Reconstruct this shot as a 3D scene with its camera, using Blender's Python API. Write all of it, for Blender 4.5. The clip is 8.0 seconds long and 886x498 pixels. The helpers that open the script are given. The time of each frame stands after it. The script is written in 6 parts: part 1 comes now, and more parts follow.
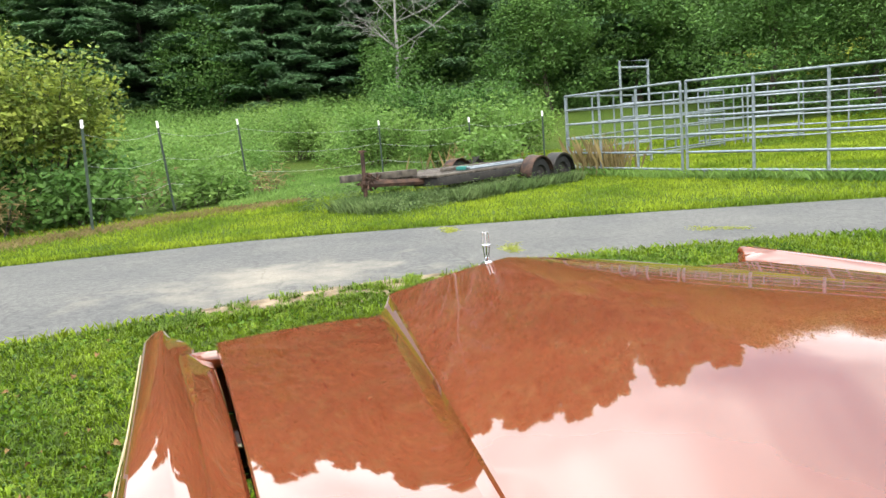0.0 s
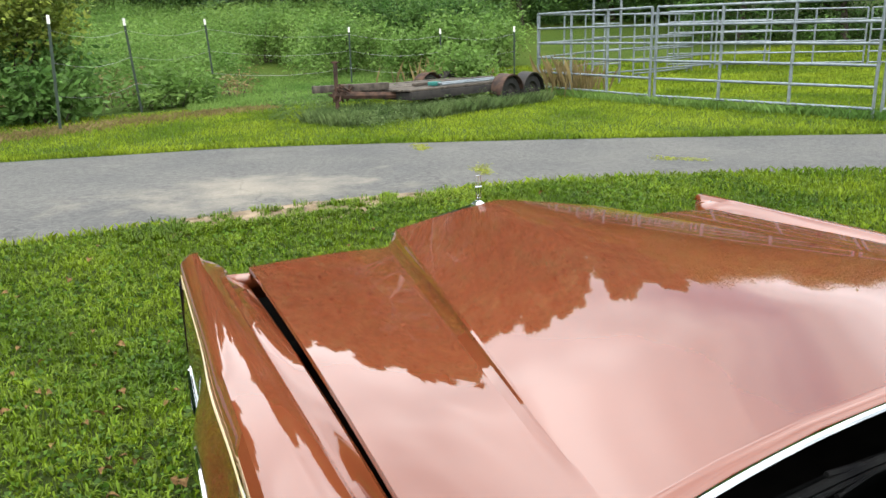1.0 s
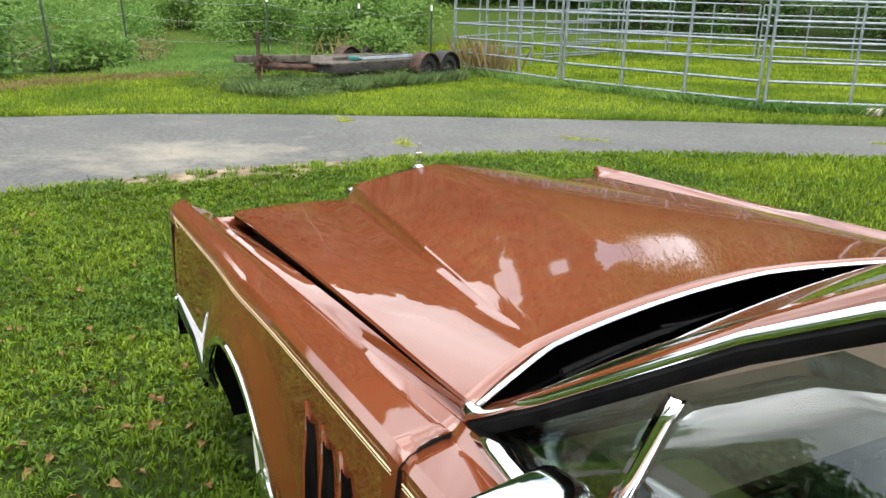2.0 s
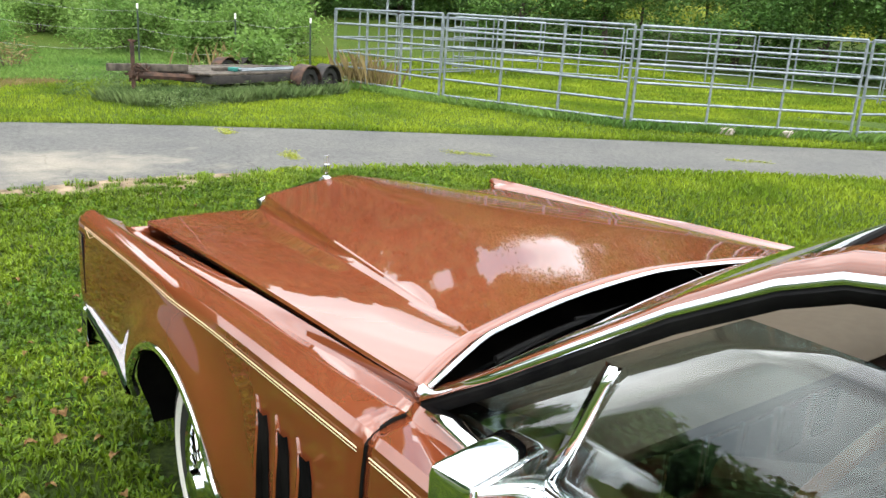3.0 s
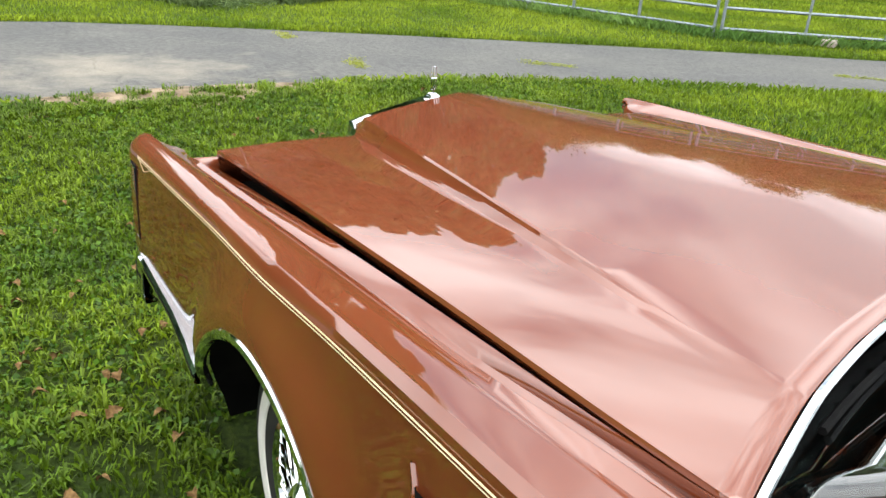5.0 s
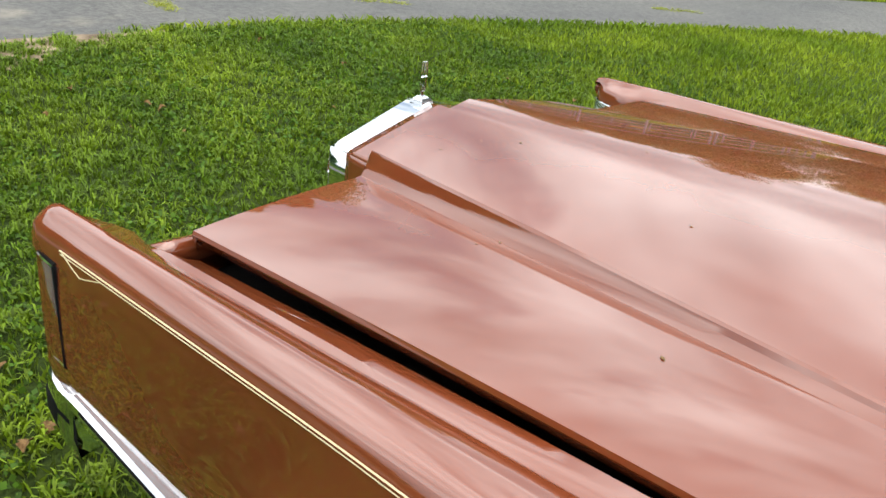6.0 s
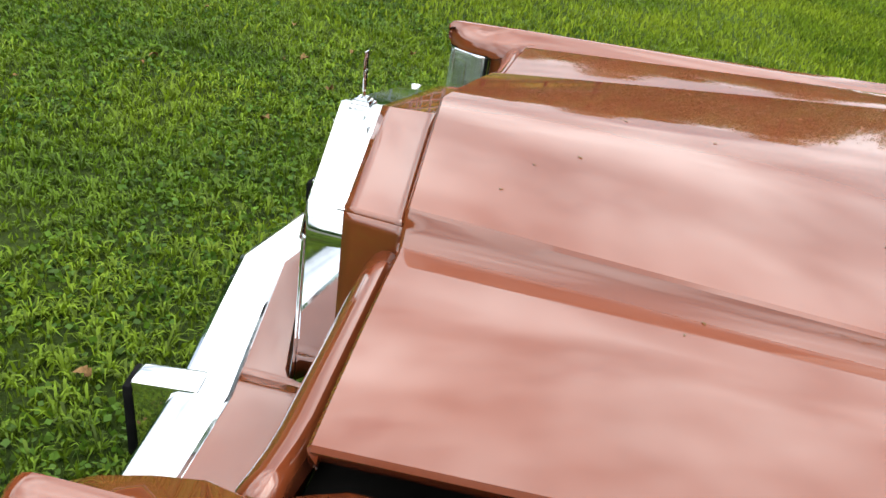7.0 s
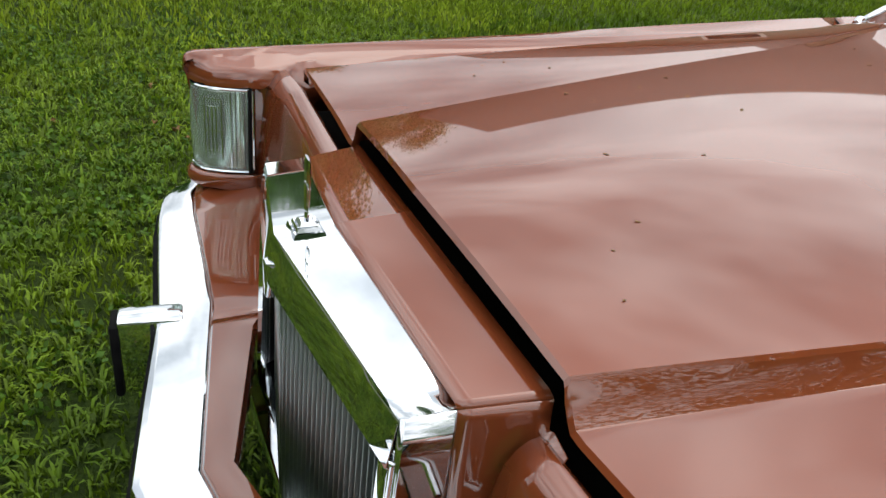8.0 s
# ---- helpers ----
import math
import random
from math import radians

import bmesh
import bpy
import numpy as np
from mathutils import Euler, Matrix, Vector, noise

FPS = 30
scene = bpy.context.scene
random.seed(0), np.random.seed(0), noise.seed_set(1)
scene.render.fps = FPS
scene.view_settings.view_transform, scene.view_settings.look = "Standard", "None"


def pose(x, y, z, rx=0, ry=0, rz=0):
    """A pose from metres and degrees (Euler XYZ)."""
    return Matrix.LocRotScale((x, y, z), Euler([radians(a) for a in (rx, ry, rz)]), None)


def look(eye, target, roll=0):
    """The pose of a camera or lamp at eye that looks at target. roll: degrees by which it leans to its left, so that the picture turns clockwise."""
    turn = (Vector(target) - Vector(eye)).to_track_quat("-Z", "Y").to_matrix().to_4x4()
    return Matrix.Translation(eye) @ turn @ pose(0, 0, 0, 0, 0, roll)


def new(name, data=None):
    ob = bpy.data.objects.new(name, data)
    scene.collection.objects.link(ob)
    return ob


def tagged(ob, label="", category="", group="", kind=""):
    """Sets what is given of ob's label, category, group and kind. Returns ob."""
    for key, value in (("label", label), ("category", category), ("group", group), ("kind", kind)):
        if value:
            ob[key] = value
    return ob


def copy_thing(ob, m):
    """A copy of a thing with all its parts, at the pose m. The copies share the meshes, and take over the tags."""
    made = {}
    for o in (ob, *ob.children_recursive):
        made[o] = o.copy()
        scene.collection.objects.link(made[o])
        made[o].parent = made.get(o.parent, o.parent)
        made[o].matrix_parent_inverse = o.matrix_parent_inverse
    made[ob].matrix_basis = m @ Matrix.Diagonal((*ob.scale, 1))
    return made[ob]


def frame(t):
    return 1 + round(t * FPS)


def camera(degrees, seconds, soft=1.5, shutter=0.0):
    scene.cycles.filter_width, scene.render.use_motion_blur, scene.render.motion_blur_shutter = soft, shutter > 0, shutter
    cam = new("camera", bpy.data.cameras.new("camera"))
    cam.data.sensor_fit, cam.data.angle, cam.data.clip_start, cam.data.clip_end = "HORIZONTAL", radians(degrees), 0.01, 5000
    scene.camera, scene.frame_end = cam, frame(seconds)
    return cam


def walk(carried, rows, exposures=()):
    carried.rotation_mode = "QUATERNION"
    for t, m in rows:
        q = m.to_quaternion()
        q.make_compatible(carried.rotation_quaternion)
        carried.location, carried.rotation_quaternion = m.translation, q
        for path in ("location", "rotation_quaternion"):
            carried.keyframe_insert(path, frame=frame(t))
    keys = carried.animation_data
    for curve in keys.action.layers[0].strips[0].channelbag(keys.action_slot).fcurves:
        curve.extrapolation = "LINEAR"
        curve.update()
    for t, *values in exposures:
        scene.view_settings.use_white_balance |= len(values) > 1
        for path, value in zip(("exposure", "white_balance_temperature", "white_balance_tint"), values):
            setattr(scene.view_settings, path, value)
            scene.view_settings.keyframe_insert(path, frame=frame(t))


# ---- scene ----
cam = camera(58.0, 8.0)
PATH = [
    (0, (-0.87, -2.208, 1.373), (-0.246, -0.33, 1.078), -4.5),
    (0.5, (-0.907, -2.232, 1.385), (-0.342, -0.363, 0.951), -3.8),
    (1, (-1.077, -2.458, 1.53), (-0.386, -0.655, 1.008), -1.6),
    (1.5, (-1.252, -2.714, 1.59), (-0.491, -0.949, 1.034), -0.3),
    (1.7, (-1.31, -2.816, 1.589), (-0.501, -1.076, 1.025), 0.6),
    (2.8, (-1.622, -2.988, 1.616), (-0.515, -1.423, 1.045), 3.1),
    (3, (-1.605, -2.988, 1.61), (-0.446, -1.448, 1.076), 3.5),
    (3.5, (-1.56, -2.925, 1.566), (-0.265, -1.521, 0.976), 1.9),
    (4, (-1.482, -2.788, 1.537), (-0.333, -1.274, 0.914), 0.4),
    (4.5, (-1.38, -2.633, 1.512), (-0.383, -1.039, 0.831), 2.5),
    (4.7, (-1.403, -2.517, 1.498), (-0.414, -0.933, 0.785), 3.6),
    (5.8, (-1.517, -1.517, 1.525), (-0.205, -0.277, 0.663), 5.2),
    (6, (-1.509, -1.331, 1.528), (-0.106, -0.21, 0.649), 6.5),
    (6.5, (-1.523, -0.865, 1.511), (0.091, -0.163, 0.56), 5.8),
    (6.8, (-1.456, -0.577, 1.484), (0.243, -0.142, 0.522), 7.9),
    (7, (-1.386, -0.411, 1.5), (0.323, -0.14, 0.497), 8.2),
    (7.2, (-1.318, -0.251, 1.518), (0.39, -0.182, 0.478), 9.3),
    (7.5, (-1.198, -0.03, 1.492), (0.486, -0.303, 0.449), 8.8),
    (8, (-0.896, 0.247, 1.481), (0.65, -0.53, 0.479), 7.0),
]
walk(cam, [(t, look(eye, target, roll)) for t, eye, target, roll in PATH], [(0.0, 1.48), (0.5, 1.22), (1.0, 1.12), (1.5, 1.12), (3.0, 1.37), (4.5, 1.32), (6.0, 0.98), (6.5, 1.05), (7.5, 0.97), (8.0, 0.38)])

from mathutils import bvhtree

# ---- light ----
world = bpy.data.worlds.new("overcast_sky")
scene.world = world
world.use_nodes = True
wn, wl = world.node_tree.nodes, world.node_tree.links
sky = wn.new("ShaderNodeTexSky")
sky.sky_type, sky.sun_disc = "NISHITA", False
SUN_ELEVATION, SUN_AZIMUTH = radians(58), radians(200)
sky.sun_elevation, sky.sun_rotation = SUN_ELEVATION, SUN_AZIMUTH
sky.air_density, sky.dust_density = 1.2, 2.5
tc = wn.new("ShaderNodeTexCoord")
mp = wn.new("ShaderNodeMapping")
mp.inputs["Scale"].default_value = (1.0, 1.0, 2.2)
cl = wn.new("ShaderNodeTexNoise")
cl.inputs["Scale"].default_value, cl.inputs["Detail"].default_value, cl.inputs["Roughness"].default_value = 2.3, 6.0, 0.55
cr = wn.new("ShaderNodeValToRGB")
cr.color_ramp.elements[0].position, cr.color_ramp.elements[1].position = 0.22, 0.38
cl2 = wn.new("ShaderNodeTexNoise")
cl2.inputs["Scale"].default_value, cl2.inputs["Detail"].default_value = 2.6, 3.0
cr2 = wn.new("ShaderNodeValToRGB")
cr2.color_ramp.elements[0].color, cr2.color_ramp.elements[1].color = (5.4, 5.9, 6.4, 1), (15.0, 15.4, 15.6, 1)
cr2.color_ramp.elements[0].position, cr2.color_ramp.elements[1].position = 0.35, 0.65
mx = wn.new("ShaderNodeMix")
mx.data_type = "RGBA"
wl.new(tc.outputs["Generated"], mp.inputs["Vector"])
wl.new(mp.outputs[0], cl.inputs["Vector"])
wl.new(mp.outputs[0], cl2.inputs["Vector"])
wl.new(cl.outputs["Fac"], cr.inputs[0])
wl.new(cl2.outputs["Fac"], cr2.inputs[0])
wl.new(cr.outputs[0], mx.inputs[0])
wl.new(sky.outputs[0], mx.inputs[6])
wl.new(cr2.outputs[0], mx.inputs[7])
# an overcast sky is darkest low down and brightest overhead
sep = wn.new("ShaderNodeSeparateXYZ")
lift = wn.new("ShaderNodeMapRange")
lift.inputs["From Min"].default_value, lift.inputs["From Max"].default_value = 0.05, 0.75
lift.inputs["To Min"].default_value, lift.inputs["To Max"].default_value = 0.60, 1.08
dome = wn.new("ShaderNodeMix")
dome.data_type, dome.blend_type, dome.inputs[0].default_value = "RGBA", "MULTIPLY", 1.0
wl.new(tc.outputs["Generated"], sep.inputs[0])
wl.new(sep.outputs["Z"], lift.inputs[0])
wl.new(mx.outputs[2], dome.inputs[6])
wl.new(lift.outputs[0], dome.inputs[7])
wl.new(dome.outputs[2], wn["Background"].inputs["Color"])
wn["Background"].inputs["Strength"].default_value = 0.13

sun_data = bpy.data.lights.new("sun", "SUN")
sun_data.energy, sun_data.angle, sun_data.color = 1.3, radians(60), (1.0, 0.95, 0.86)
sun_ob = new("sun", sun_data)
sun_dir = Vector((math.sin(SUN_AZIMUTH) * math.cos(SUN_ELEVATION), math.cos(SUN_AZIMUTH) * math.cos(SUN_ELEVATION), math.sin(SUN_ELEVATION)))
sun_ob.matrix_world = Matrix.Translation((0, 0, 30)) @ sun_dir.to_track_quat("Z", "Y").to_matrix().to_4x4()


# ---- materials ----
def material(name, color, rough=0.5, metal=0.0, coat=0.0, noise_scale=0.0, color2=None, bump=0.0, bump_scale=200.0, spec=0.5, low=0.35, high=0.65, island=0.0, trans=0.0, ior=1.45, coat_rough=0.03, detail=6.0):
    if metal < 0.5 and trans < 0.5 and max(color) < 0.5:
        color = tuple(0.72 * c for c in color)
        color2 = tuple(0.72 * c for c in color2) if color2 else None
    m = bpy.data.materials.new(name)
    m.use_nodes = True
    n, l = m.node_tree.nodes, m.node_tree.links
    b = n["Principled BSDF"]
    b.inputs["Base Color"].default_value = (*color, 1)
    b.inputs["Roughness"].default_value, b.inputs["Metallic"].default_value = rough, metal
    b.inputs["Coat Weight"].default_value, b.inputs["Coat Roughness"].default_value = coat, coat_rough
    b.inputs["Specular IOR Level"].default_value = spec
    b.inputs["Transmission Weight"].default_value, b.inputs["IOR"].default_value = trans, ior
    out = None
    t = n.new("ShaderNodeTexCoord")
    if noise_scale:
        z = n.new("ShaderNodeTexNoise")
        z.inputs["Scale"].default_value, z.inputs["Detail"].default_value = noise_scale, detail
        l.new(t.outputs["Object"], z.inputs["Vector"])
        r = n.new("ShaderNodeValToRGB")
        r.color_ramp.elements[0].color, r.color_ramp.elements[1].color = (*color, 1), (*(color2 or color), 1)
        r.color_ramp.elements[0].position, r.color_ramp.elements[1].position = low, high
        l.new(z.outputs["Fac"], r.inputs[0])
        out = r.outputs[0]
    if island:
        g = n.new("ShaderNodeNewGeometry")
        h = n.new("ShaderNodeHueSaturation")
        v = n.new("ShaderNodeMapRange")
        v.inputs["To Min"].default_value, v.inputs["To Max"].default_value = 1 - island, 1 + island
        l.new(g.outputs["Random Per Island"], v.inputs[0])
        l.new(v.outputs[0], h.inputs["Value"])
        if out:
            l.new(out, h.inputs["Color"])
        else:
            h.inputs["Color"].default_value = (*color, 1)
        out = h.outputs[0]
    if out:
        l.new(out, b.inputs["Base Color"])
    if bump:
        z2 = n.new("ShaderNodeTexNoise")
        z2.inputs["Scale"].default_value, z2.inputs["Detail"].default_value = bump_scale, 4.0
        l.new(t.outputs["Object"], z2.inputs["Vector"])
        bp = n.new("ShaderNodeBump")
        bp.inputs["Strength"].default_value, bp.inputs["Distance"].default_value = bump, 0.01
        l.new(z2.outputs["Fac"], bp.inputs["Height"])
        l.new(bp.outputs[0], b.inputs["Normal"])
    return m


def leaf_material(name, color, color2, scale, island=0.35, through_light=0.25):
    """Foliage: two greens, each leaf a little lighter or darker, some light coming through."""
    m = material(name, color, 0.55, noise_scale=scale, color2=color2, island=island, spec=0.25)
    n, l = m.node_tree.nodes, m.node_tree.links
    b = n["Principled BSDF"]
    tr = n.new("ShaderNodeBsdfTranslucent")
    src = b.inputs["Base Color"].links[0].from_socket
    l.new(src, tr.inputs["Color"])
    mixer = n.new("ShaderNodeMixShader")
    mixer.inputs[0].default_value = through_light
    l.new(b.outputs[0], mixer.inputs[1])
    l.new(tr.outputs[0], mixer.inputs[2])
    l.new(mixer.outputs[0], n["Material Output"].inputs["Surface"])
    return m


PAINT = material("chestnut_paint", (0.200, 0.0470, 0.0160), 0.45, 0.25, coat=1.0, noise_scale=3.0, color2=(0.234, 0.0555, 0.0195), coat_rough=0.02, spec=0.0)
PAINT.node_tree.nodes["Principled BSDF"].inputs["Coat IOR"].default_value = 1.82
GRILLE = material("grille_bars", (0.30, 0.33, 0.33), 0.32, 1.0, noise_scale=30, color2=(0.24, 0.27, 0.27))
CHROME = material("chrome", (0.74, 0.76, 0.78), 0.05, 1.0, noise_scale=30, color2=(0.68, 0.70, 0.72))
BLACK = material("black_rubber", (0.005, 0.005, 0.006), 0.75, noise_scale=20, color2=(0.012, 0.012, 0.012), spec=0.06)
# near-black: shade of gaps, wells and slots put into colour; also plain black parts
DARK = material("recess_dark", (0.004, 0.004, 0.004), 0.9, noise_scale=8, color2=(0.012, 0.011, 0.010), spec=0.03)


def glass_material():
    """Tinted sheet glass: see-through body, mirror gloss that rises at grazing angles."""
    m = bpy.data.materials.new("window_glass")
    m.use_nodes = True
    n, l = m.node_tree.nodes, m.node_tree.links
    n.remove(n["Principled BSDF"])
    body, gloss, fr, mixer = n.new("ShaderNodeBsdfTransparent"), n.new("ShaderNodeBsdfGlossy"), n.new("ShaderNodeLayerWeight"), n.new("ShaderNodeMixShader")
    body.inputs["Color"].default_value = (0.66, 0.74, 0.72, 1)
    gloss.inputs["Color"].default_value, gloss.inputs["Roughness"].default_value = (1, 1, 1, 1), 0.0
    fr.inputs["Blend"].default_value = 0.5
    rise, scale = n.new("ShaderNodeMath"), n.new("ShaderNodeMath")
    rise.operation, scale.operation = "POWER", "MULTIPLY_ADD"
    rise.inputs[1].default_value = 1.8
    scale.inputs[1].default_value, scale.inputs[2].default_value = 0.85, 0.06
    l.new(fr.outputs["Facing"], rise.inputs[0])
    l.new(rise.outputs[0], scale.inputs[0])
    l.new(scale.outputs[0], mixer.inputs[0])
    l.new(body.outputs[0], mixer.inputs[1])
    l.new(gloss.outputs[0], mixer.inputs[2])
    l.new(mixer.outputs[0], n["Material Output"].inputs["Surface"])
    return m


GLASS = glass_material()
LENS = material("lamp_lens", (0.80, 0.88, 0.84), 0.06, trans=0.9, ior=1.4)
LAMP_BACK = material("lamp_reflector", (0.70, 0.76, 0.72), 0.14, 1.0, noise_scale=60, color2=(0.6, 0.66, 0.62))
STRIPE = material("cream_pinstripe", (0.60, 0.50, 0.30), 0.35, coat=0.6)
TYRE = material("tyre_rubber", (0.010, 0.010, 0.011), 0.75, noise_scale=15, color2=(0.022, 0.021, 0.020))
WHITEWALL = material("whitewall", (0.72, 0.70, 0.66), 0.6, noise_scale=12, color2=(0.62, 0.60, 0.55))
BEIGE = material("beige_dash_pad", (0.17, 0.105, 0.072), 0.6, noise_scale=40, color2=(0.19, 0.12, 0.083))
LEATHER = material("brown_leather", (0.075, 0.024, 0.012), 0.45, noise_scale=14, color2=(0.10, 0.034, 0.017))
WHEELWOOD = material("steering_wheel_rim", (0.26, 0.085, 0.028), 0.3, coat=0.4)
GALV = material("galvanised_pipe", (0.15, 0.18, 0.205), 0.5, 0.5, noise_scale=9, color2=(0.25, 0.28, 0.30), bump=0.05)
RUST = material("rusted_steel", (0.035, 0.021, 0.016), 0.9, noise_scale=9, color2=(0.120, 0.064, 0.042), bump=0.3, bump_scale=60)
BLACKENED = material("blackened_steel", (0.016, 0.015, 0.015), 0.8, noise_scale=9, color2=(0.045, 0.038, 0.034), bump=0.25, bump_scale=60)
OLDWOOD = material("weathered_planks", (0.050, 0.041, 0.033), 0.9, noise_scale=9, color2=(0.15, 0.125, 0.10), bump=0.3, bump_scale=50)
POSTGREEN = material("green_fence_post", (0.025, 0.045, 0.03), 0.6, noise_scale=20, color2=(0.04, 0.065, 0.045))
POSTWHITE = material("white_post_tip", (0.78, 0.78, 0.75), 0.6, noise_scale=20, color2=(0.7, 0.7, 0.66))
WIRE = material("fence_wire", (0.30, 0.31, 0.31), 0.5, 0.6)
BARK = material("bark", (0.055, 0.042, 0.032), 0.9, noise_scale=7, color2=(0.11, 0.085, 0.065), bump=0.6, bump_scale=25)
DEADBARK = material("grey_dead_wood", (0.20, 0.19, 0.175), 0.9, noise_scale=7, color2=(0.32, 0.31, 0.29), bump=0.4, bump_scale=25)
PINE = leaf_material("pine_needles", (0.130, 0.260, 0.130), (0.280, 0.460, 0.220), 0.5, 0.35, 0.45)
WOODS = leaf_material("distant_foliage", (0.090, 0.180, 0.080), (0.20, 0.34, 0.14), 0.25, 0.5, 0.3)
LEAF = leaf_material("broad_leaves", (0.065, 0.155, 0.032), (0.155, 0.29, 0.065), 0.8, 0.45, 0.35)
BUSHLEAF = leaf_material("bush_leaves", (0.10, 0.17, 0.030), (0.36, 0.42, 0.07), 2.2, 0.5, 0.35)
WEED = leaf_material("meadow_weeds", (0.120, 0.245, 0.048), (0.26, 0.41, 0.095), 0.45, 0.30, 0.4)
HAY = leaf_material("hay_field", (0.30, 0.36, 0.045), (0.46, 0.48, 0.08), 0.1, 0.25, 0.3)
RANK = leaf_material("rank_grass", (0.085, 0.150, 0.045), (0.20, 0.28, 0.10), 1.5, 0.45, 0.35)
DRYGRASS = leaf_material("dry_grass", (0.20, 0.15, 0.06), (0.33, 0.25, 0.11), 1.5, 0.3, 0.2)
BLADE = leaf_material("grass_blades", (0.135, 0.225, 0.013), (0.315, 0.410, 0.026), 0.8, 0.5, 0.3)
LAWNBLADE = leaf_material("lawn_blades", (0.078, 0.150, 0.006), (0.205, 0.300, 0.014), 1.1, 0.55, 0.3)
CLOVER = leaf_material("clover_leaves", (0.045, 0.108, 0.008), (0.105, 0.200, 0.015), 2.0, 0.5, 0.25)
DEADLEAF = material("fallen_leaf", (0.12, 0.062, 0.022), 0.85, noise_scale=3, color2=(0.30, 0.185, 0.075), island=0.5, spec=0.2)
STONE = material("pale_block", (0.45, 0.38, 0.34), 0.9, noise_scale=12, color2=(0.55, 0.48, 0.43), bump=0.3, bump_scale=40)
SIDING = material("tan_siding", (0.42, 0.33, 0.24), 0.7, noise_scale=2, color2=(0.46, 0.37, 0.27))
ROOFING = material("grey_shingles", (0.09, 0.085, 0.08), 0.9, noise_scale=30, color2=(0.14, 0.13, 0.12), bump=0.4)
WHITETRIM = material("white_trim", (0.75, 0.75, 0.73), 0.5, noise_scale=4, color2=(0.7, 0.7, 0.68))


# ---- building blocks ----
def smoothstep(a, b, v):
    k = min(1.0, max(0.0, (v - a) / (b - a)))
    return k * k * (3 - 2 * k)


def finish(bm, name, mats, sharp=32):
    for f in bm.faces:
        f.smooth = True
    for e in bm.edges:
        if len(e.link_faces) == 2 and e.calc_face_angle(0) > radians(sharp):
            e.smooth = False
    me = bpy.data.meshes.new(name)
    bm.to_mesh(me)
    bm.free()
    for m in (mats if isinstance(mats, (list, tuple)) else [mats]):
        me.materials.append(m)
    return me


def part(name, bm, mats, parent, label="", sharp=32, thick=0.0, fix=True):
    if fix:
        bmesh.ops.recalc_face_normals(bm, faces=bm.faces)
    ob = new(name, finish(bm, name, mats, sharp))
    ob.parent = parent
    if label:
        tagged(ob, label)
    if thick:
        s = ob.modifiers.new("thickness", "SOLIDIFY")
        s.thickness, s.offset = thick, 0.0
    return ob


def thing(name, label, category, group="", at=(0, 0, 0), kind=""):
    ob = new(name)
    ob.empty_display_size = 0.2
    ob.location = at
    return tagged(ob, label, category, group, kind)


def loft(bm, rows, closed=False, mat=0):
    vs = [[bm.verts.new(p) for p in r] for r in rows]
    for a, b in zip(vs, vs[1:]):
        n = len(a)
        for i in range(n if closed else n - 1):
            j = (i + 1) % n
            try:
                bm.faces.new((a[i], a[j], b[j], b[i])).material_index = mat
            except ValueError:
                pass
    return vs


def box(bm, x0, x1, y0, y1, z0, z1, bevel=0.0, m=None, mat=0):
    r = bmesh.ops.create_cube(bm, size=1.0)
    vs = r["verts"]
    bmesh.ops.transform(bm, matrix=Matrix.Translation(((x0 + x1) / 2, (y0 + y1) / 2, (z0 + z1) / 2)) @ Matrix.Diagonal((abs(x1 - x0), abs(y1 - y0), abs(z1 - z0), 1)), verts=vs)
    fs = list({f for v in vs for f in v.link_faces})
    for f in fs:
        f.material_index = mat
    if bevel:
        es = list({e for v in vs for e in v.link_edges})
        g = bmesh.ops.bevel(bm, geom=es, offset=bevel, segments=2, affect="EDGES", profile=0.5)
        vs = list({v for f in g["faces"] for v in f.verts} | {v for v in vs if v.is_valid})
    if m is not None:
        bmesh.ops.transform(bm, matrix=m, verts=vs)
    return vs


def tube(bm, pts, r, seg=8, caps=True, mat=0, squash=1.0):
    """A pipe along a line of points; r is one radius or one for each point."""
    pts = [Vector(p) for p in pts]
    rs = r if isinstance(r, (list, tuple)) else [r] * len(pts)
    rows, side = [], None
    for i, p in enumerate(pts):
        d = (pts[min(i + 1, len(pts) - 1)] - pts[max(i - 1, 0)]).normalized()
        if side is None:
            side = d.orthogonal().normalized() if abs(d.z) > 0.9 else d.cross(Vector((0, 0, 1))).normalized()
        side = (side - d * side.dot(d)).normalized()
        up = side.cross(d)
        rows.append([p + (side * math.cos(2 * math.pi * k / seg) + up * squash * math.sin(2 * math.pi * k / seg)) * rs[i] for k in range(seg)])
    vs = loft(bm, rows, closed=True, mat=mat)
    if caps:
        for ring in (vs[0], vs[-1]):
            try:
                bm.faces.new(ring).material_index = mat
            except ValueError:
                pass
    return vs


def mesh_of(name, verts, faces, mats, smooth=False):
    """A mesh from arrays: verts (n, 3) and equal-sided faces (m, k)."""
    me = bpy.data.meshes.new(name)
    verts, faces = np.asarray(verts, dtype=np.float32), np.asarray(faces, dtype=np.int32)
    me.vertices.add(len(verts))
    me.vertices.foreach_set("co", verts.ravel())
    k = faces.shape[1]
    me.loops.add(faces.size)
    me.loops.foreach_set("vertex_index", faces.ravel())
    me.polygons.add(len(faces))
    me.polygons.foreach_set("loop_start", np.arange(0, faces.size, k, dtype=np.int32))
    me.update(calc_edges=True)
    if smooth:
        me.polygons.foreach_set("use_smooth", np.ones(len(faces), dtype=bool))
    for m in (mats if isinstance(mats, (list, tuple)) else [mats]):
        me.materials.append(m)
    return me


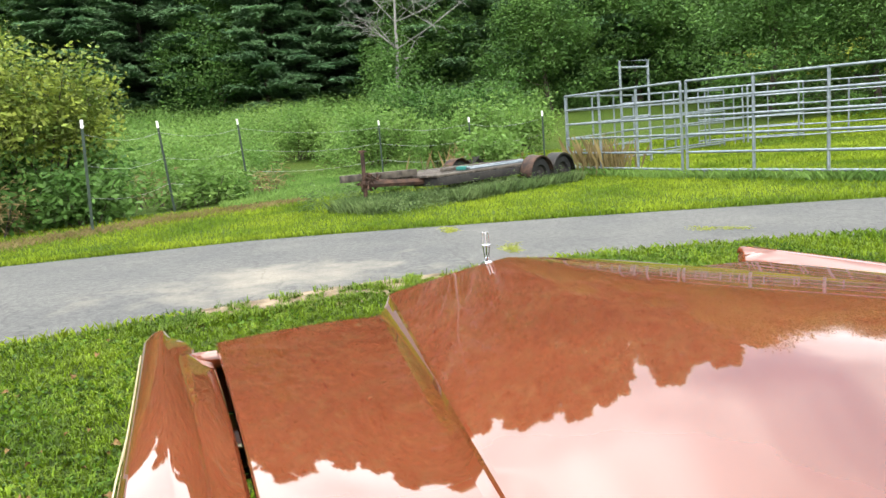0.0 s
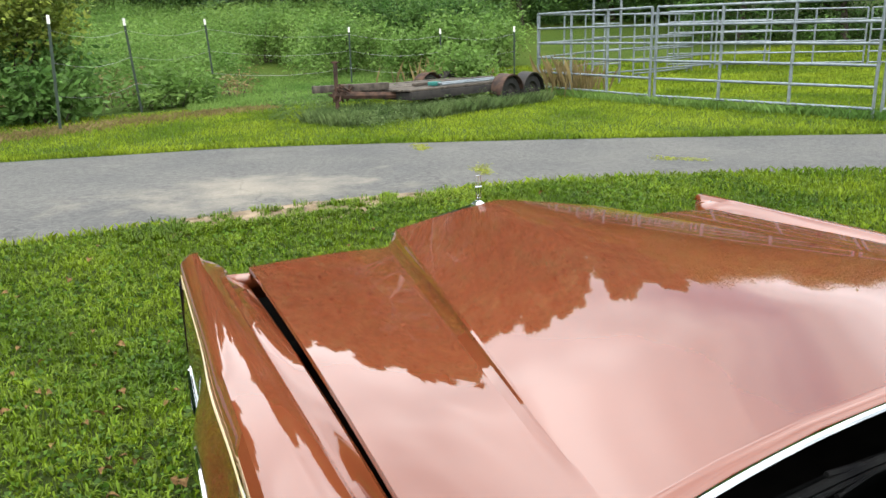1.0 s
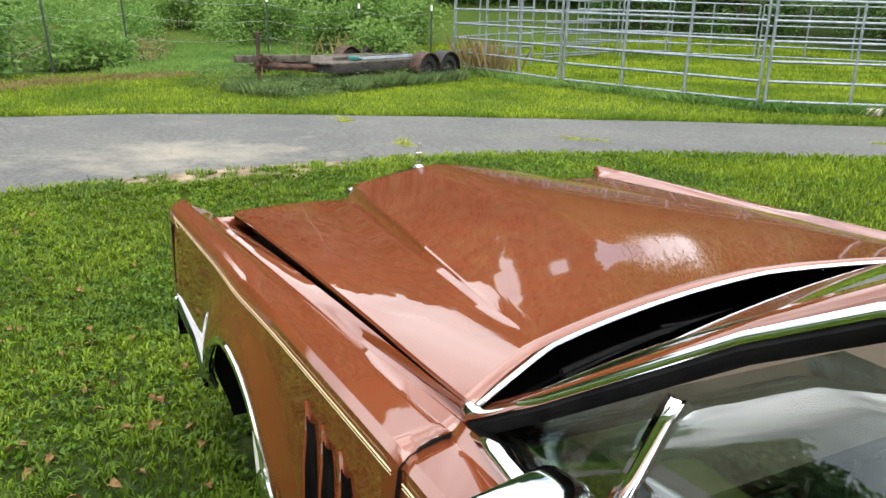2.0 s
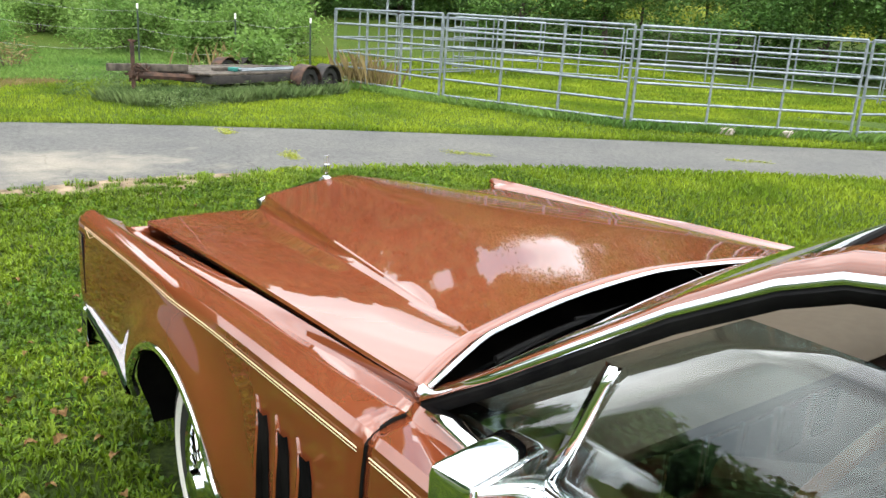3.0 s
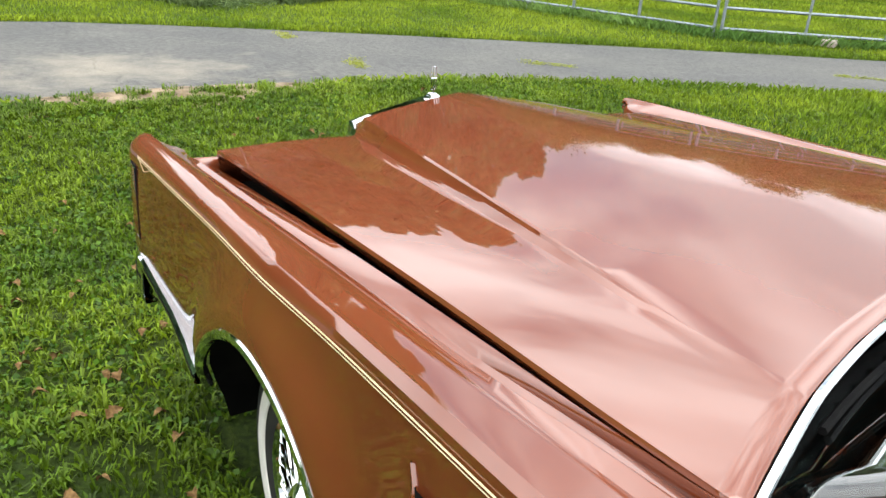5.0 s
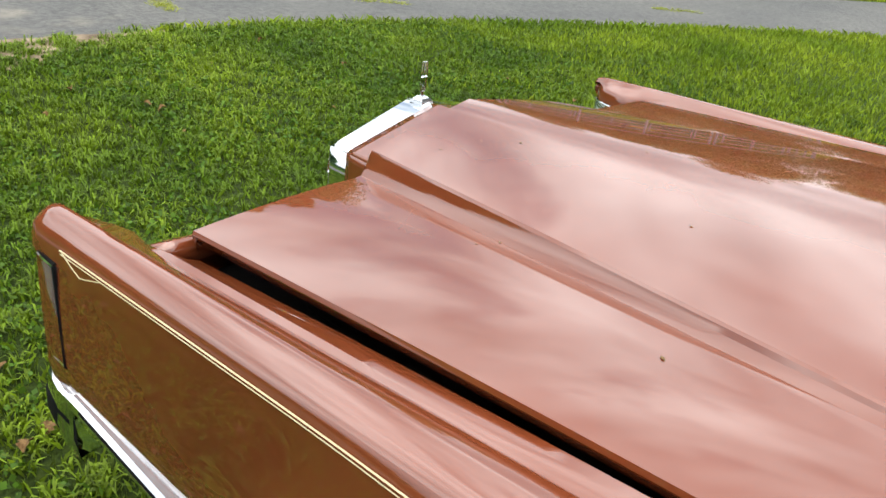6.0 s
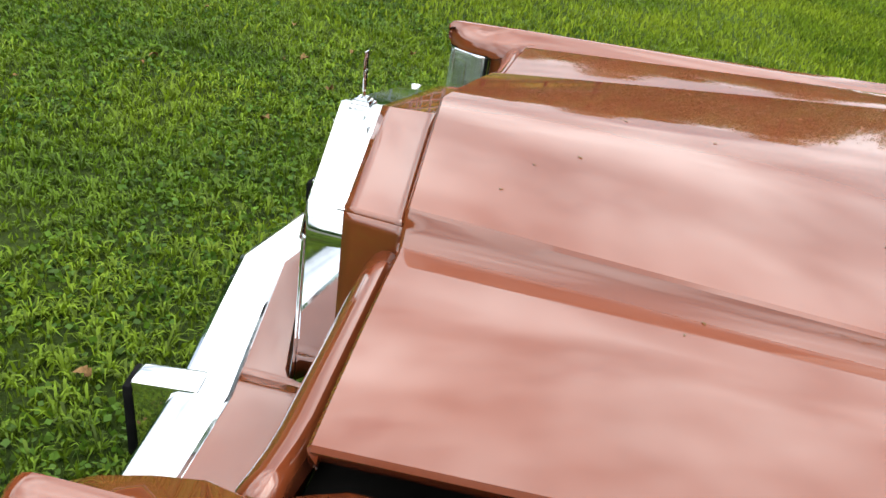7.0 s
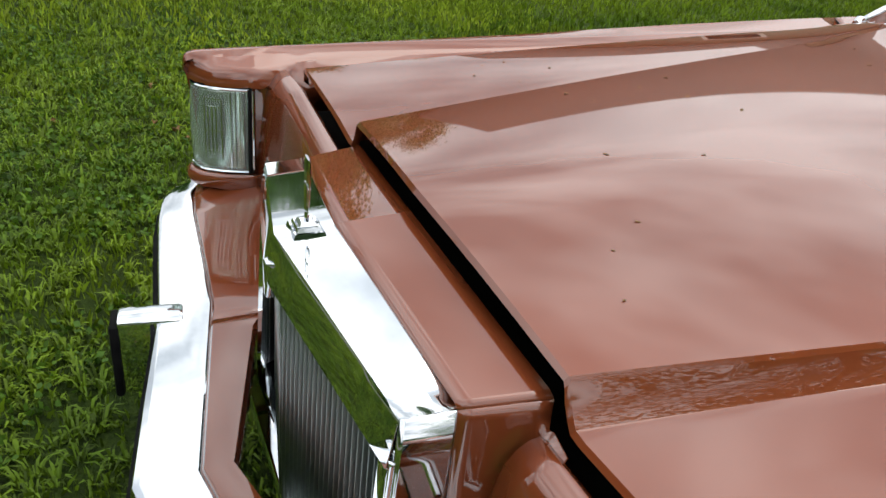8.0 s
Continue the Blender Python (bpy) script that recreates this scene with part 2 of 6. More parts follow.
# ---- the lie of the land ----
def ground_z(x, y):
    d = 0.45 * x + 0.89 * y
    z = 0.17 * smoothstep(0.6, 4.2, d) + 0.06 * smoothstep(7.0, 11.0, d)
    z += 2.1 * smoothstep(17.0, 42.0, 0.25 * x + 0.97 * y) + 7.0 * smoothstep(40.0, 120.0, 0.5 * x + 0.86 * y)
    z += 1.6 * smoothstep(16.0, 60.0, x) * smoothstep(-30.0, 10.0, y)
    return z


def road_near(x):
    """The y of the drive's edge beside the lawn."""
    return 4.06 - 0.215 * max(0.0, x - 2.2) ** 1.4 - 0.004 * max(0.0, -x) ** 2


def road_far(x):
    return 8.2 - 0.18 * max(0.0, x) - 0.14 * max(0.0, x) ** 1.3 + 0.10 * min(3.0, max(0.0, -x))


def ground_material():
    m = bpy.data.materials.new("lawn_soil")
    m.use_nodes = True
    n, l = m.node_tree.nodes, m.node_tree.links
    b = n["Principled BSDF"]
    b.inputs["Roughness"].default_value, b.inputs["Specular IOR Level"].default_value = 0.95, 0.15
    t = n.new("ShaderNodeTexCoord")

    def noise_ramp(scale, stops, detail=8.0):
        z = n.new("ShaderNodeTexNoise")
        z.inputs["Scale"].default_value, z.inputs["Detail"].default_value, z.inputs["Roughness"].default_value = scale, detail, 0.65
        l.new(t.outputs["Object"], z.inputs["Vector"])
        r = n.new("ShaderNodeValToRGB")
        r.color_ramp.elements[0].position, r.color_ramp.elements[0].color = stops[0][0], (*stops[0][1], 1)
        r.color_ramp.elements[1].position, r.color_ramp.elements[1].color = stops[-1][0], (*stops[-1][1], 1)
        for p, c in stops[1:-1]:
            r.color_ramp.elements.new(p).color = (*c, 1)
        l.new(z.outputs["Fac"], r.inputs[0])
        return r.outputs[0], z.outputs["Fac"]

    fine, fac = noise_ramp(38, [(0.30, (0.026, 0.034, 0.010)), (0.5, (0.062, 0.105, 0.014)), (0.72, (0.12, 0.17, 0.025))])
    broad, _ = noise_ramp(0.55, [(0.3, (0.54, 0.65, 0.50)), (0.7, (0.90, 0.81, 0.72))], 4.0)
    mul = n.new("ShaderNodeMix")
    mul.data_type, mul.blend_type = "RGBA", "MULTIPLY"
    mul.inputs[0].default_value = 1.0
    l.new(fine, mul.inputs[6])
    l.new(broad, mul.inputs[7])
    # soil colour at half near the origin, rising to full by 8 m out
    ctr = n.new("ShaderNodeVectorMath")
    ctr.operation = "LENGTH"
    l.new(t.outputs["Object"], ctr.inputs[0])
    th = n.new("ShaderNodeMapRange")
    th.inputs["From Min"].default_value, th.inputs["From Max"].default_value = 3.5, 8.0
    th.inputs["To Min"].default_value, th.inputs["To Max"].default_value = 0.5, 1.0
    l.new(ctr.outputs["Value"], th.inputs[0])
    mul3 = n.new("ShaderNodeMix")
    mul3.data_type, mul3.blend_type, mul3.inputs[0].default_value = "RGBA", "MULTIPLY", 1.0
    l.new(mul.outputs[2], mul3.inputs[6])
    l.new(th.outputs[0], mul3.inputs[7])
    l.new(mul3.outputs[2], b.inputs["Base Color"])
    bp = n.new("ShaderNodeBump")
    bp.inputs["Strength"].default_value, bp.inputs["Distance"].default_value = 0.8, 0.03
    l.new(fac, bp.inputs["Height"])
    l.new(bp.outputs[0], b.inputs["Normal"])
    return m


def asphalt_material():
    m = bpy.data.materials.new("worn_asphalt")
    m.use_nodes = True
    n, l = m.node_tree.nodes, m.node_tree.links
    b = n["Principled BSDF"]
    b.inputs["Roughness"].default_value = 0.85
    t = n.new("ShaderNodeTexCoord")

    def noise_node(scale, detail=6.0):
        z = n.new("ShaderNodeTexNoise")
        z.inputs["Scale"].default_value, z.inputs["Detail"].default_value = scale, detail
        l.new(t.outputs["Object"], z.inputs["Vector"])
        return z

    def ramp(src, a, ca, bpos, cb):
        r = n.new("ShaderNodeValToRGB")
        r.color_ramp.elements[0].position, r.color_ramp.elements[0].color = a, (*ca, 1)
        r.color_ramp.elements[1].position, r.color_ramp.elements[1].color = bpos, (*cb, 1)
        l.new(src, r.inputs[0])
        return r.outputs[0]

    grit = ramp(noise_node(160, 3).outputs["Fac"], 0.3, (0.058, 0.058, 0.056), 0.7, (0.150, 0.149, 0.143))
    patch = ramp(noise_node(1.1, 5).outputs["Fac"], 0.3, (0.58, 0.58, 0.59), 0.7, (0.84, 0.82, 0.79))
    mul = n.new("ShaderNodeMix")
    mul.data_type, mul.blend_type, mul.inputs[0].default_value = "RGBA", "MULTIPLY", 1.0
    l.new(grit, mul.inputs[6])
    l.new(patch, mul.inputs[7])
    speck = ramp(noise_node(22, 8).outputs["Fac"], 0.38, (0.72, 0.72, 0.72), 0.62, (1.22, 1.21, 1.19))
    mul4 = n.new("ShaderNodeMix")
    mul4.data_type, mul4.blend_type, mul4.inputs[0].default_value = "RGBA", "MULTIPLY", 1.0
    l.new(mul.outputs[2], mul4.inputs[6])
    l.new(speck, mul4.inputs[7])
    # washed sand lying on the drive round one spot, its rim ragged
    sep = n.new("ShaderNodeVectorMath")
    sep.operation = "SUBTRACT"
    sep.inputs[1].default_value = (-0.1, 5.0, 0.17)
    l.new(t.outputs["Object"], sep.inputs[0])
    sc = n.new("ShaderNodeVectorMath")
    sc.operation = "MULTIPLY"
    sc.inputs[1].default_value = (0.30, 0.50, 0.0)
    l.new(sep.outputs[0], sc.inputs[0])
    ln = n.new("ShaderNodeVectorMath")
    ln.operation = "LENGTH"
    l.new(sc.outputs[0], ln.inputs[0])
    add = n.new("ShaderNodeMath")
    add.operation = "MULTIPLY_ADD"
    l.new(noise_node(2.6, 8).outputs["Fac"], add.inputs[0])
    add.inputs[1].default_value = 1.1
    l.new(ln.outputs["Value"], add.inputs[2])
    sand_mask = ramp(add.outputs[0], 0.55, (0.85, 0.85, 0.85), 1.85, (0.0, 0.0, 0.0))
    sand = ramp(noise_node(70, 4).outputs["Fac"], 0.3, (0.150, 0.132, 0.105), 0.7, (0.255, 0.226, 0.180))
    mix = n.new("ShaderNodeMix")
    mix.data_type = "RGBA"
    l.new(sand_mask, mix.inputs[0])
    l.new(mul4.outputs[2], mix.inputs[6])
    l.new(sand, mix.inputs[7])
    # old cracks
    v = n.new("ShaderNodeTexVoronoi")
    v.feature = "DISTANCE_TO_EDGE"
    v.inputs["Scale"].default_value = 0.38
    warp = noise_node(3.0, 5)
    wv = n.new("ShaderNodeVectorMath")
    wv.operation = "MULTIPLY_ADD"
    wv.inputs[1].default_value = (0.5, 0.5, 0.5)
    l.new(warp.outputs["Color"], wv.inputs[0])
    l.new(t.outputs["Object"], wv.inputs[2])
    l.new(wv.outputs[0], v.inputs["Vector"])
    crack = ramp(v.outputs["Distance"], 0.0, (0.72, 0.72, 0.72), 0.008, (1, 1, 1))
    mul2 = n.new("ShaderNodeMix")
    mul2.data_type, mul2.blend_type, mul2.inputs[0].default_value = "RGBA", "MULTIPLY", 1.0
    l.new(mix.outputs[2], mul2.inputs[6])
    l.new(crack, mul2.inputs[7])
    l.new(mul2.outputs[2], b.inputs["Base Color"])
    bp = n.new("ShaderNodeBump")
    bp.inputs["Strength"].default_value, bp.inputs["Distance"].default_value = 0.5, 0.004
    l.new(noise_node(220, 2).outputs["Fac"], bp.inputs["Height"])
    l.new(bp.outputs[0], b.inputs["Normal"])
    return m


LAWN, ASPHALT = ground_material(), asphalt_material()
DIRT = material("bare_sandy_dirt", (0.12, 0.080, 0.045), 0.95, noise_scale=7, color2=(0.36, 0.27, 0.18), bump=0.6, bump_scale=40)


def build_ground():
    near = np.concatenate([np.linspace(-400, -40, 12, endpoint=False), np.linspace(-40, -8, 16, endpoint=False), np.linspace(-8, 16, 97), np.linspace(17, 60, 30), np.linspace(70, 400, 12)])
    ys = np.concatenate([np.linspace(-400, -40, 12, endpoint=False), np.linspace(-40, -8, 16, endpoint=False), np.linspace(-8, 22, 121), np.linspace(23, 70, 34), np.linspace(80, 400, 12)])
    verts, faces = [], []
    for y in ys:
        for x in near:
            z = ground_z(x, y) + 0.012 * noise.noise(Vector((x * 0.9, y * 0.9, 0)))
            if road_near(x) - 0.12 < y < road_far(x) + 0.12 and -40 < x < 30:
                z -= 0.06
            verts.append((x, y, z))
    w = len(near)
    for j in range(len(ys) - 1):
        for i in range(w - 1):
            faces.append((j * w + i, j * w + i + 1, (j + 1) * w + i + 1, (j + 1) * w + i))
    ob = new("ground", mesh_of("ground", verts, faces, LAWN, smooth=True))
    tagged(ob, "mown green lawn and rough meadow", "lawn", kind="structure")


def build_road():
    bm = bmesh.new()
    rows = []
    for i in range(141):
        x = -42 + i * 0.5
        a, b = road_near(x), road_far(x)
        wob = 0.05 * noise.noise(Vector((x * 1.3, 0, 3)))
        wob2 = 0.05 * noise.noise(Vector((x * 1.3, 9, 3)))
        row = [(x, a + wob, ground_z(x, a) - 0.09)]
        for k in range(13):
            y = a + wob + (b + wob2 - a - wob) * k / 12
            row.append((x, y, ground_z(x, y) + 0.012 * math.sin(math.pi * k / 12) - 0.012))
        row.append((x, b + wob2, ground_z(x, b) - 0.09))
        rows.append(row)
    loft(bm, rows)
    ob = part("road", bm, ASPHALT, None, sharp=60)
    tagged(ob, "worn grey asphalt drive with washed sand and cracks", "drive", kind="structure")


def build_dirt():
    bm = bmesh.new()
    rng = random.Random(4)
    rows = []
    for i in range(29):
        x = -1.1 + i * 0.1
        k = math.sin(math.pi * i / 28)
        y1 = road_near(x) + 0.10 * k + 0.05 * rng.random()
        y0 = road_near(x) - (0.44 * k ** 0.7) - 0.08 * rng.random()
        row = []
        for j in range(7):
            y = y0 + (y1 - y0) * j / 6
            row.append((x, y, ground_z(x, y) + (0.018 if 0 < j < 6 else 0.0) * (0.5 + 0.5 * rng.random()) - 0.002 + 0.006 * k))
        rows.append(row)
    loft(bm, rows)
    ob = part("dirt_patch", bm, DIRT, None, sharp=60)
    tagged(ob, "bare sandy dirt washed out beside the drive", "dirt", kind="structure")


def tufts(name, mat, label, category, centres, per, height, width, reach, seed):
    """Small tufts: blades fanning outwards from each centre."""
    r = np.random.RandomState(seed)
    n = len(centres) * per
    c = np.repeat(centres, per, axis=0)
    size = np.repeat(0.6 + 0.8 * r.rand(len(centres)), per)
    az = r.rand(n) * 2 * np.pi
    out = np.stack([np.cos(az), np.sin(az), np.zeros(n)], 1)
    side = np.stack([-np.sin(az), np.cos(az), np.zeros(n)], 1)
    h = (height * (0.4 + 0.9 * r.rand(n)) * size)[:, None]
    far = (reach * (0.25 + 1.0 * r.rand(n)) * size)[:, None]
    w = (width * (0.6 + 0.8 * r.rand(n)))[:, None]
    up = np.array([[0.0, 0.0, 1.0]])
    foot = c + out * far * 0.12 - up * 0.006
    v = np.empty((n, 5, 3), dtype=np.float32)
    v[:, 0] = foot - side * w * 0.4
    v[:, 1] = foot + side * w * 0.4
    v[:, 2] = foot + out * far * 0.45 + up * h + side * w * 0.5
    v[:, 3] = foot + out * far * 0.45 + up * h - side * w * 0.5
    v[:, 4] = foot + out * far + up * h * (0.55 + 0.6 * r.rand(n))[:, None]
    base = np.arange(n, dtype=np.int32)[:, None] * 5
    faces = np.concatenate([base + np.array([0, 1, 2]), base + np.array([0, 2, 3]), base + np.array([3, 2, 4])])
    ob = new(name, mesh_of(name, v.reshape(-1, 3), faces, mat))
    return tagged(ob, label, category, kind="stuff")


def blades(name, mat, label, category, spots, height, width, lean=0.5, seed=1, per=1):
    """Many single grass blades at spots (n, 3); three corners each."""
    r = np.random.RandomState(seed)
    n = len(spots)
    h = height * (0.55 + 0.9 * r.rand(n))
    w = width * (0.6 + 0.8 * r.rand(n))
    a = r.rand(n) * 2 * np.pi
    tilt = lean * r.rand(n) * h
    az = r.rand(n) * 2 * np.pi
    dx, dy = np.cos(a) * w / 2, np.sin(a) * w / 2
    v = np.empty((n, 4, 3), dtype=np.float32)
    v[:, 0] = spots + np.stack([-dx, -dy, np.full(n, -0.01)], 1)
    v[:, 1] = spots + np.stack([dx, dy, np.full(n, -0.01)], 1)
    mid = np.stack([np.cos(az) * tilt * 0.35, np.sin(az) * tilt * 0.35, h * 0.6], 1)
    v[:, 2] = spots + mid + np.stack([dx * 0.7, dy * 0.7, np.zeros(n)], 1)
    v[:, 3] = spots + np.stack([np.cos(az) * tilt, np.sin(az) * tilt, h], 1)
    base = np.arange(n, dtype=np.int32)[:, None] * 4
    faces = np.concatenate([base + np.array([0, 1, 2]), base + np.array([0, 2, 3])])
    ob = new(name, mesh_of(name, v.reshape(-1, 3), faces, mat))
    return tagged(ob, label, category, kind="stuff")


def spots_in(x0, x1, y0, y1, n, seed, keep):
    r = np.random.RandomState(seed)
    xs, ys = r.uniform(x0, x1, n), r.uniform(y0, y1, n)
    out = [(x, y, ground_z(x, y)) for x, y in zip(xs, ys) if keep(x, y)]
    return np.array(out, dtype=np.float32)


def bare(x, y):
    return -1.1 < x < 1.7 and road_near(x) - (0.34 + 0.16 * noise.noise(Vector((x * 4, 0, 7)))) * math.sin(math.pi * (x + 1.1) / 2.8) < y


def under_car(x, y):
    return abs(x) < 0.85 and -5.4 < y < -0.15


def build_lawn():
    thin = random.Random(19)

    def fading(x, y):
        # fewer blades in noise patches and left of the car, baring the soil
        worn = 1.0 - 0.2 * smoothstep(0.0, -0.25, noise.noise(Vector((x * 1.3, y * 1.3, 4)))) - 0.25 * smoothstep(-1.0, -1.6, x) * smoothstep(1.2, 0.2, y)
        return thin.random() < smoothstep(-7.5, -4.0, x) * smoothstep(-6.5, -3.0, y) * smoothstep(6.0, 3.0, x) * worn
    near_lawn = spots_in(-7.5, 6.0, -6.5, 4.05, 385000, 11, lambda x, y: y < road_near(x) - 0.02 and not bare(x, y) and not under_car(x, y) and (x < 1.2 or y > -2.0) and fading(x, y))
    heads = spots_in(-7.5, 6.0, -6.5, 4.05, 49000, 16, lambda x, y: y < road_near(x) - 0.06 and not bare(x, y) and not under_car(x, y) and (x < 1.2 or y > -2.0) and fading(x, y))
    tufts("lawn_tufts", LAWNBLADE, "broad-bladed grass tufts in the mown lawn", "grass", heads, 13, 0.036, 0.0065, 0.044, 23)
    blades("lawn_grass", LAWNBLADE, "short mown green lawn grass beside the car", "grass", near_lawn, 0.030, 0.0075, 1.0, 2)
    back = spots_in(1.0, 12.0, -10.0, -2.0, 110000, 15, lambda x, y: thin.random() < smoothstep(12.0, 9.5, x) * smoothstep(-10.0, -7.5, y))
    blades("lawn_grass", LAWNBLADE, "short mown green lawn grass behind the car", "grass", back, 0.045, 0.016, 0.9, 6)
    side = spots_in(2.2, 14.0, -3.0, 4.0, 106000, 12, lambda x, y: y < road_near(x) - 0.02 and thin.random() < smoothstep(2.2, 5.5, x))
    blades("lawn_grass", BLADE, "short mown green lawn grass along the drive", "grass", side, 0.045, 0.016, 0.9, 3)
    verge = spots_in(-8, 14, 2.0, 15.5, 300000, 13, lambda x, y: y > road_far(x) + 0.01 and y < 13.5 + 0.15 * x)
    blades("verge_grass", BLADE, "bright mown grass verge beyond the drive", "grass", verge, 0.042, 0.011, 0.9, 4)
    field = spots_in(6.8, 23, 2.5, 20, 130000, 29, lambda x, y: y > road_far(x) + 0.4 and y > 13.0 - 0.9 * (x - 6.8))
    blades("field_grass", BLADE, "grazed grass inside the pipe corral", "grass", field, 0.075, 0.030, 0.9, 30)
    path = spots_in(0, 8, 13, 21, 40000, 27, lambda x, y: y > 13.0 + 0.15 * x)
    blades("path_grass", WEED, "trodden grass path into the meadow", "grass", path, 0.09, 0.03, 0.9, 28)
    edge = spots_in(-8, 14, 1.0, 9.0, 260000, 14, lambda x, y: (0.0 < y - road_far(x) < 0.16) or (0.0 < road_near(x) - y < 0.12 and not bare(x, y)))
    blades("edge_grass", BLADE, "longer grass fringing the asphalt edge", "grass", edge, 0.055, 0.012, 1.2, 5)


def build_dirt_tufts():
    """Grass creeping back over the washed dirt, and tan straw along its rim."""
    r = np.random.RandomState(61)
    sp, dry = [], []
    for k in range(2600):
        x = r.uniform(-1.2, 1.8)
        edge = road_near(x)
        y = edge - 0.52 * r.rand() ** 0.6 + 0.06
        if noise.noise(Vector((x * 5, y * 7, 2))) > 0.02:
            sp.append((x, y, ground_z(x, y) + 0.008))
        elif k % 3 == 0:
            dry.append((x, y, ground_z(x, y) + 0.008))
    tufts("dirt_tufts", LAWNBLADE, "grass tufts creeping over the bare dirt", "grass", np.array(sp, dtype=np.float32), 7, 0.04, 0.006, 0.05, 62)
    tufts("dirt_straw", DRYGRASS, "dry straw lying on the bare dirt", "grass", np.array(dry, dtype=np.float32), 5, 0.015, 0.005, 0.06, 63)


build_ground()
build_road()
build_dirt()
build_lawn()
build_dirt_tufts()


# ---- trees, meadow, fences ----
def trunk_mesh(height, r0, limbs, seed, bend=0.2):
    rng = random.Random(seed)
    bm = bmesh.new()
    pts = [(bend * math.sin(1.7 * k / 8) * rng.uniform(0.6, 1.2), bend * math.sin(2.1 * k / 8 + seed), height * k / 8 - 0.15) for k in range(9)]
    tube(bm, pts, [r0 * (1.25 if k == 0 else 1 - 0.11 * k) for k in range(9)], 9)
    tips = []
    for k in range(limbs):
        f = 0.3 + 0.65 * (k + rng.random()) / limbs
        base = Vector(pts[min(8, int(f * 8))])
        a = k * 2.4 + rng.random()
        ln = height * (0.42 - 0.22 * f) * rng.uniform(0.8, 1.2)
        d = Vector((math.cos(a), math.sin(a), rng.uniform(0.25, 0.8))).normalized()
        mid = base + d * ln * 0.5 + Vector((0, 0, 0.05 * ln))
        end = base + d * ln + Vector((0, 0, 0.15 * ln))
        tube(bm, [base, mid, end], [r0 * 0.4 * (1.1 - f), r0 * 0.25 * (1.1 - f), 0.01], 6)
        tips += [mid, end]
        for q in range(2):
            e2 = mid + Vector((rng.uniform(-1, 1), rng.uniform(-1, 1), rng.uniform(0.1, 0.9))) * ln * 0.4
            tube(bm, [mid, e2], [r0 * 0.15, 0.008], 5)
            tips.append(e2)
    return bm, tips


def leaf_cloud(name, centres, spread, n, size, mat, seed, flat=0.6, aspect=0.45):
    """n small pointed leaves, clumped round the given centres."""
    r = np.random.RandomState(seed)
    c = np.array([tuple(v) for v in centres], dtype=np.float32)
    pick = c[r.randint(0, len(c), n)]
    off = np.clip(r.normal(0, 1, (n, 3)), -1.9, 1.9) * np.array([spread, spread, spread * flat])
    p = pick + off
    d = r.normal(0, 1, (n, 3))
    d[:, 2] = d[:, 2] * 0.5 - 0.25
    d /= np.linalg.norm(d, axis=1)[:, None]
    side = np.cross(d, r.normal(0, 1, (n, 3)))
    side /= np.linalg.norm(side, axis=1)[:, None] + 1e-6
    s = size * (0.6 + 0.8 * r.rand(n))[:, None]
    v = np.empty((n, 4, 3), dtype=np.float32)
    v[:, 0] = p
    v[:, 1] = p + d * s * 0.5 + side * s * aspect * 0.5
    v[:, 2] = p + d * s
    v[:, 3] = p + d * s * 0.5 - side * s * aspect * 0.5
    faces = np.arange(n * 4, dtype=np.int32).reshape(n, 4)
    return mesh_of(name, v.reshape(-1, 3), faces, mat)


def pine_crown(height, seed):
    """Whorls of drooping boughs carrying flat sprays of needles."""
    rng = np.random.RandomState(seed)
    verts = []
    z = height * 0.05
    while z < height * 0.99:
        f = z / height
        reach = (3.4 * (1 - f) ** 0.5 + 0.35) * (0.8 if f < 0.12 else 1.0)
        n = 8 if f < 0.8 else 7
        a0 = rng.rand() * 6.28
        for k in range(n):
            a = a0 + k * 6.28 / n + rng.normal(0, 0.2)
            ln = reach * rng.uniform(0.65, 1.15)
            dx, dy = math.cos(a), math.sin(a)
            droop = rng.uniform(-0.05, 0.22)
            m = int(60 + 130 * ln / 3.3)
            t = rng.uniform(0.15, 1.0, m)
            wide = rng.normal(0, 0.34, m) * (0.5 + 0.6 * t) * (ln / 3.0)
            px = dx * ln * t - dy * wide
            py = dy * ln * t + dx * wide
            pz = z + ln * t * 0.18 - droop * ln * t * t + rng.normal(0, 0.06, m)
            for w in range(3):
                b = a + rng.normal(0, 0.8, m)
                l2 = rng.uniform(0.22, 0.52, m)
                tip = np.stack([px + np.cos(b) * l2, py + np.sin(b) * l2, pz + rng.normal(-0.05, 0.10, m)], 1)
                half = np.stack([-np.sin(b) * 0.085, np.cos(b) * 0.085, rng.normal(0, 0.03, m)], 1)
                foot = np.stack([px, py, pz], 1)
                verts.append(np.stack([foot - half, foot + half, tip], 1))
        z += rng.uniform(0.55, 0.85) * (1.2 - 0.5 * f)
    v = np.concatenate(verts).astype(np.float32).reshape(-1, 3)
    return mesh_of("crown", v, np.arange(len(v), dtype=np.int32).reshape(-1, 3), PINE)


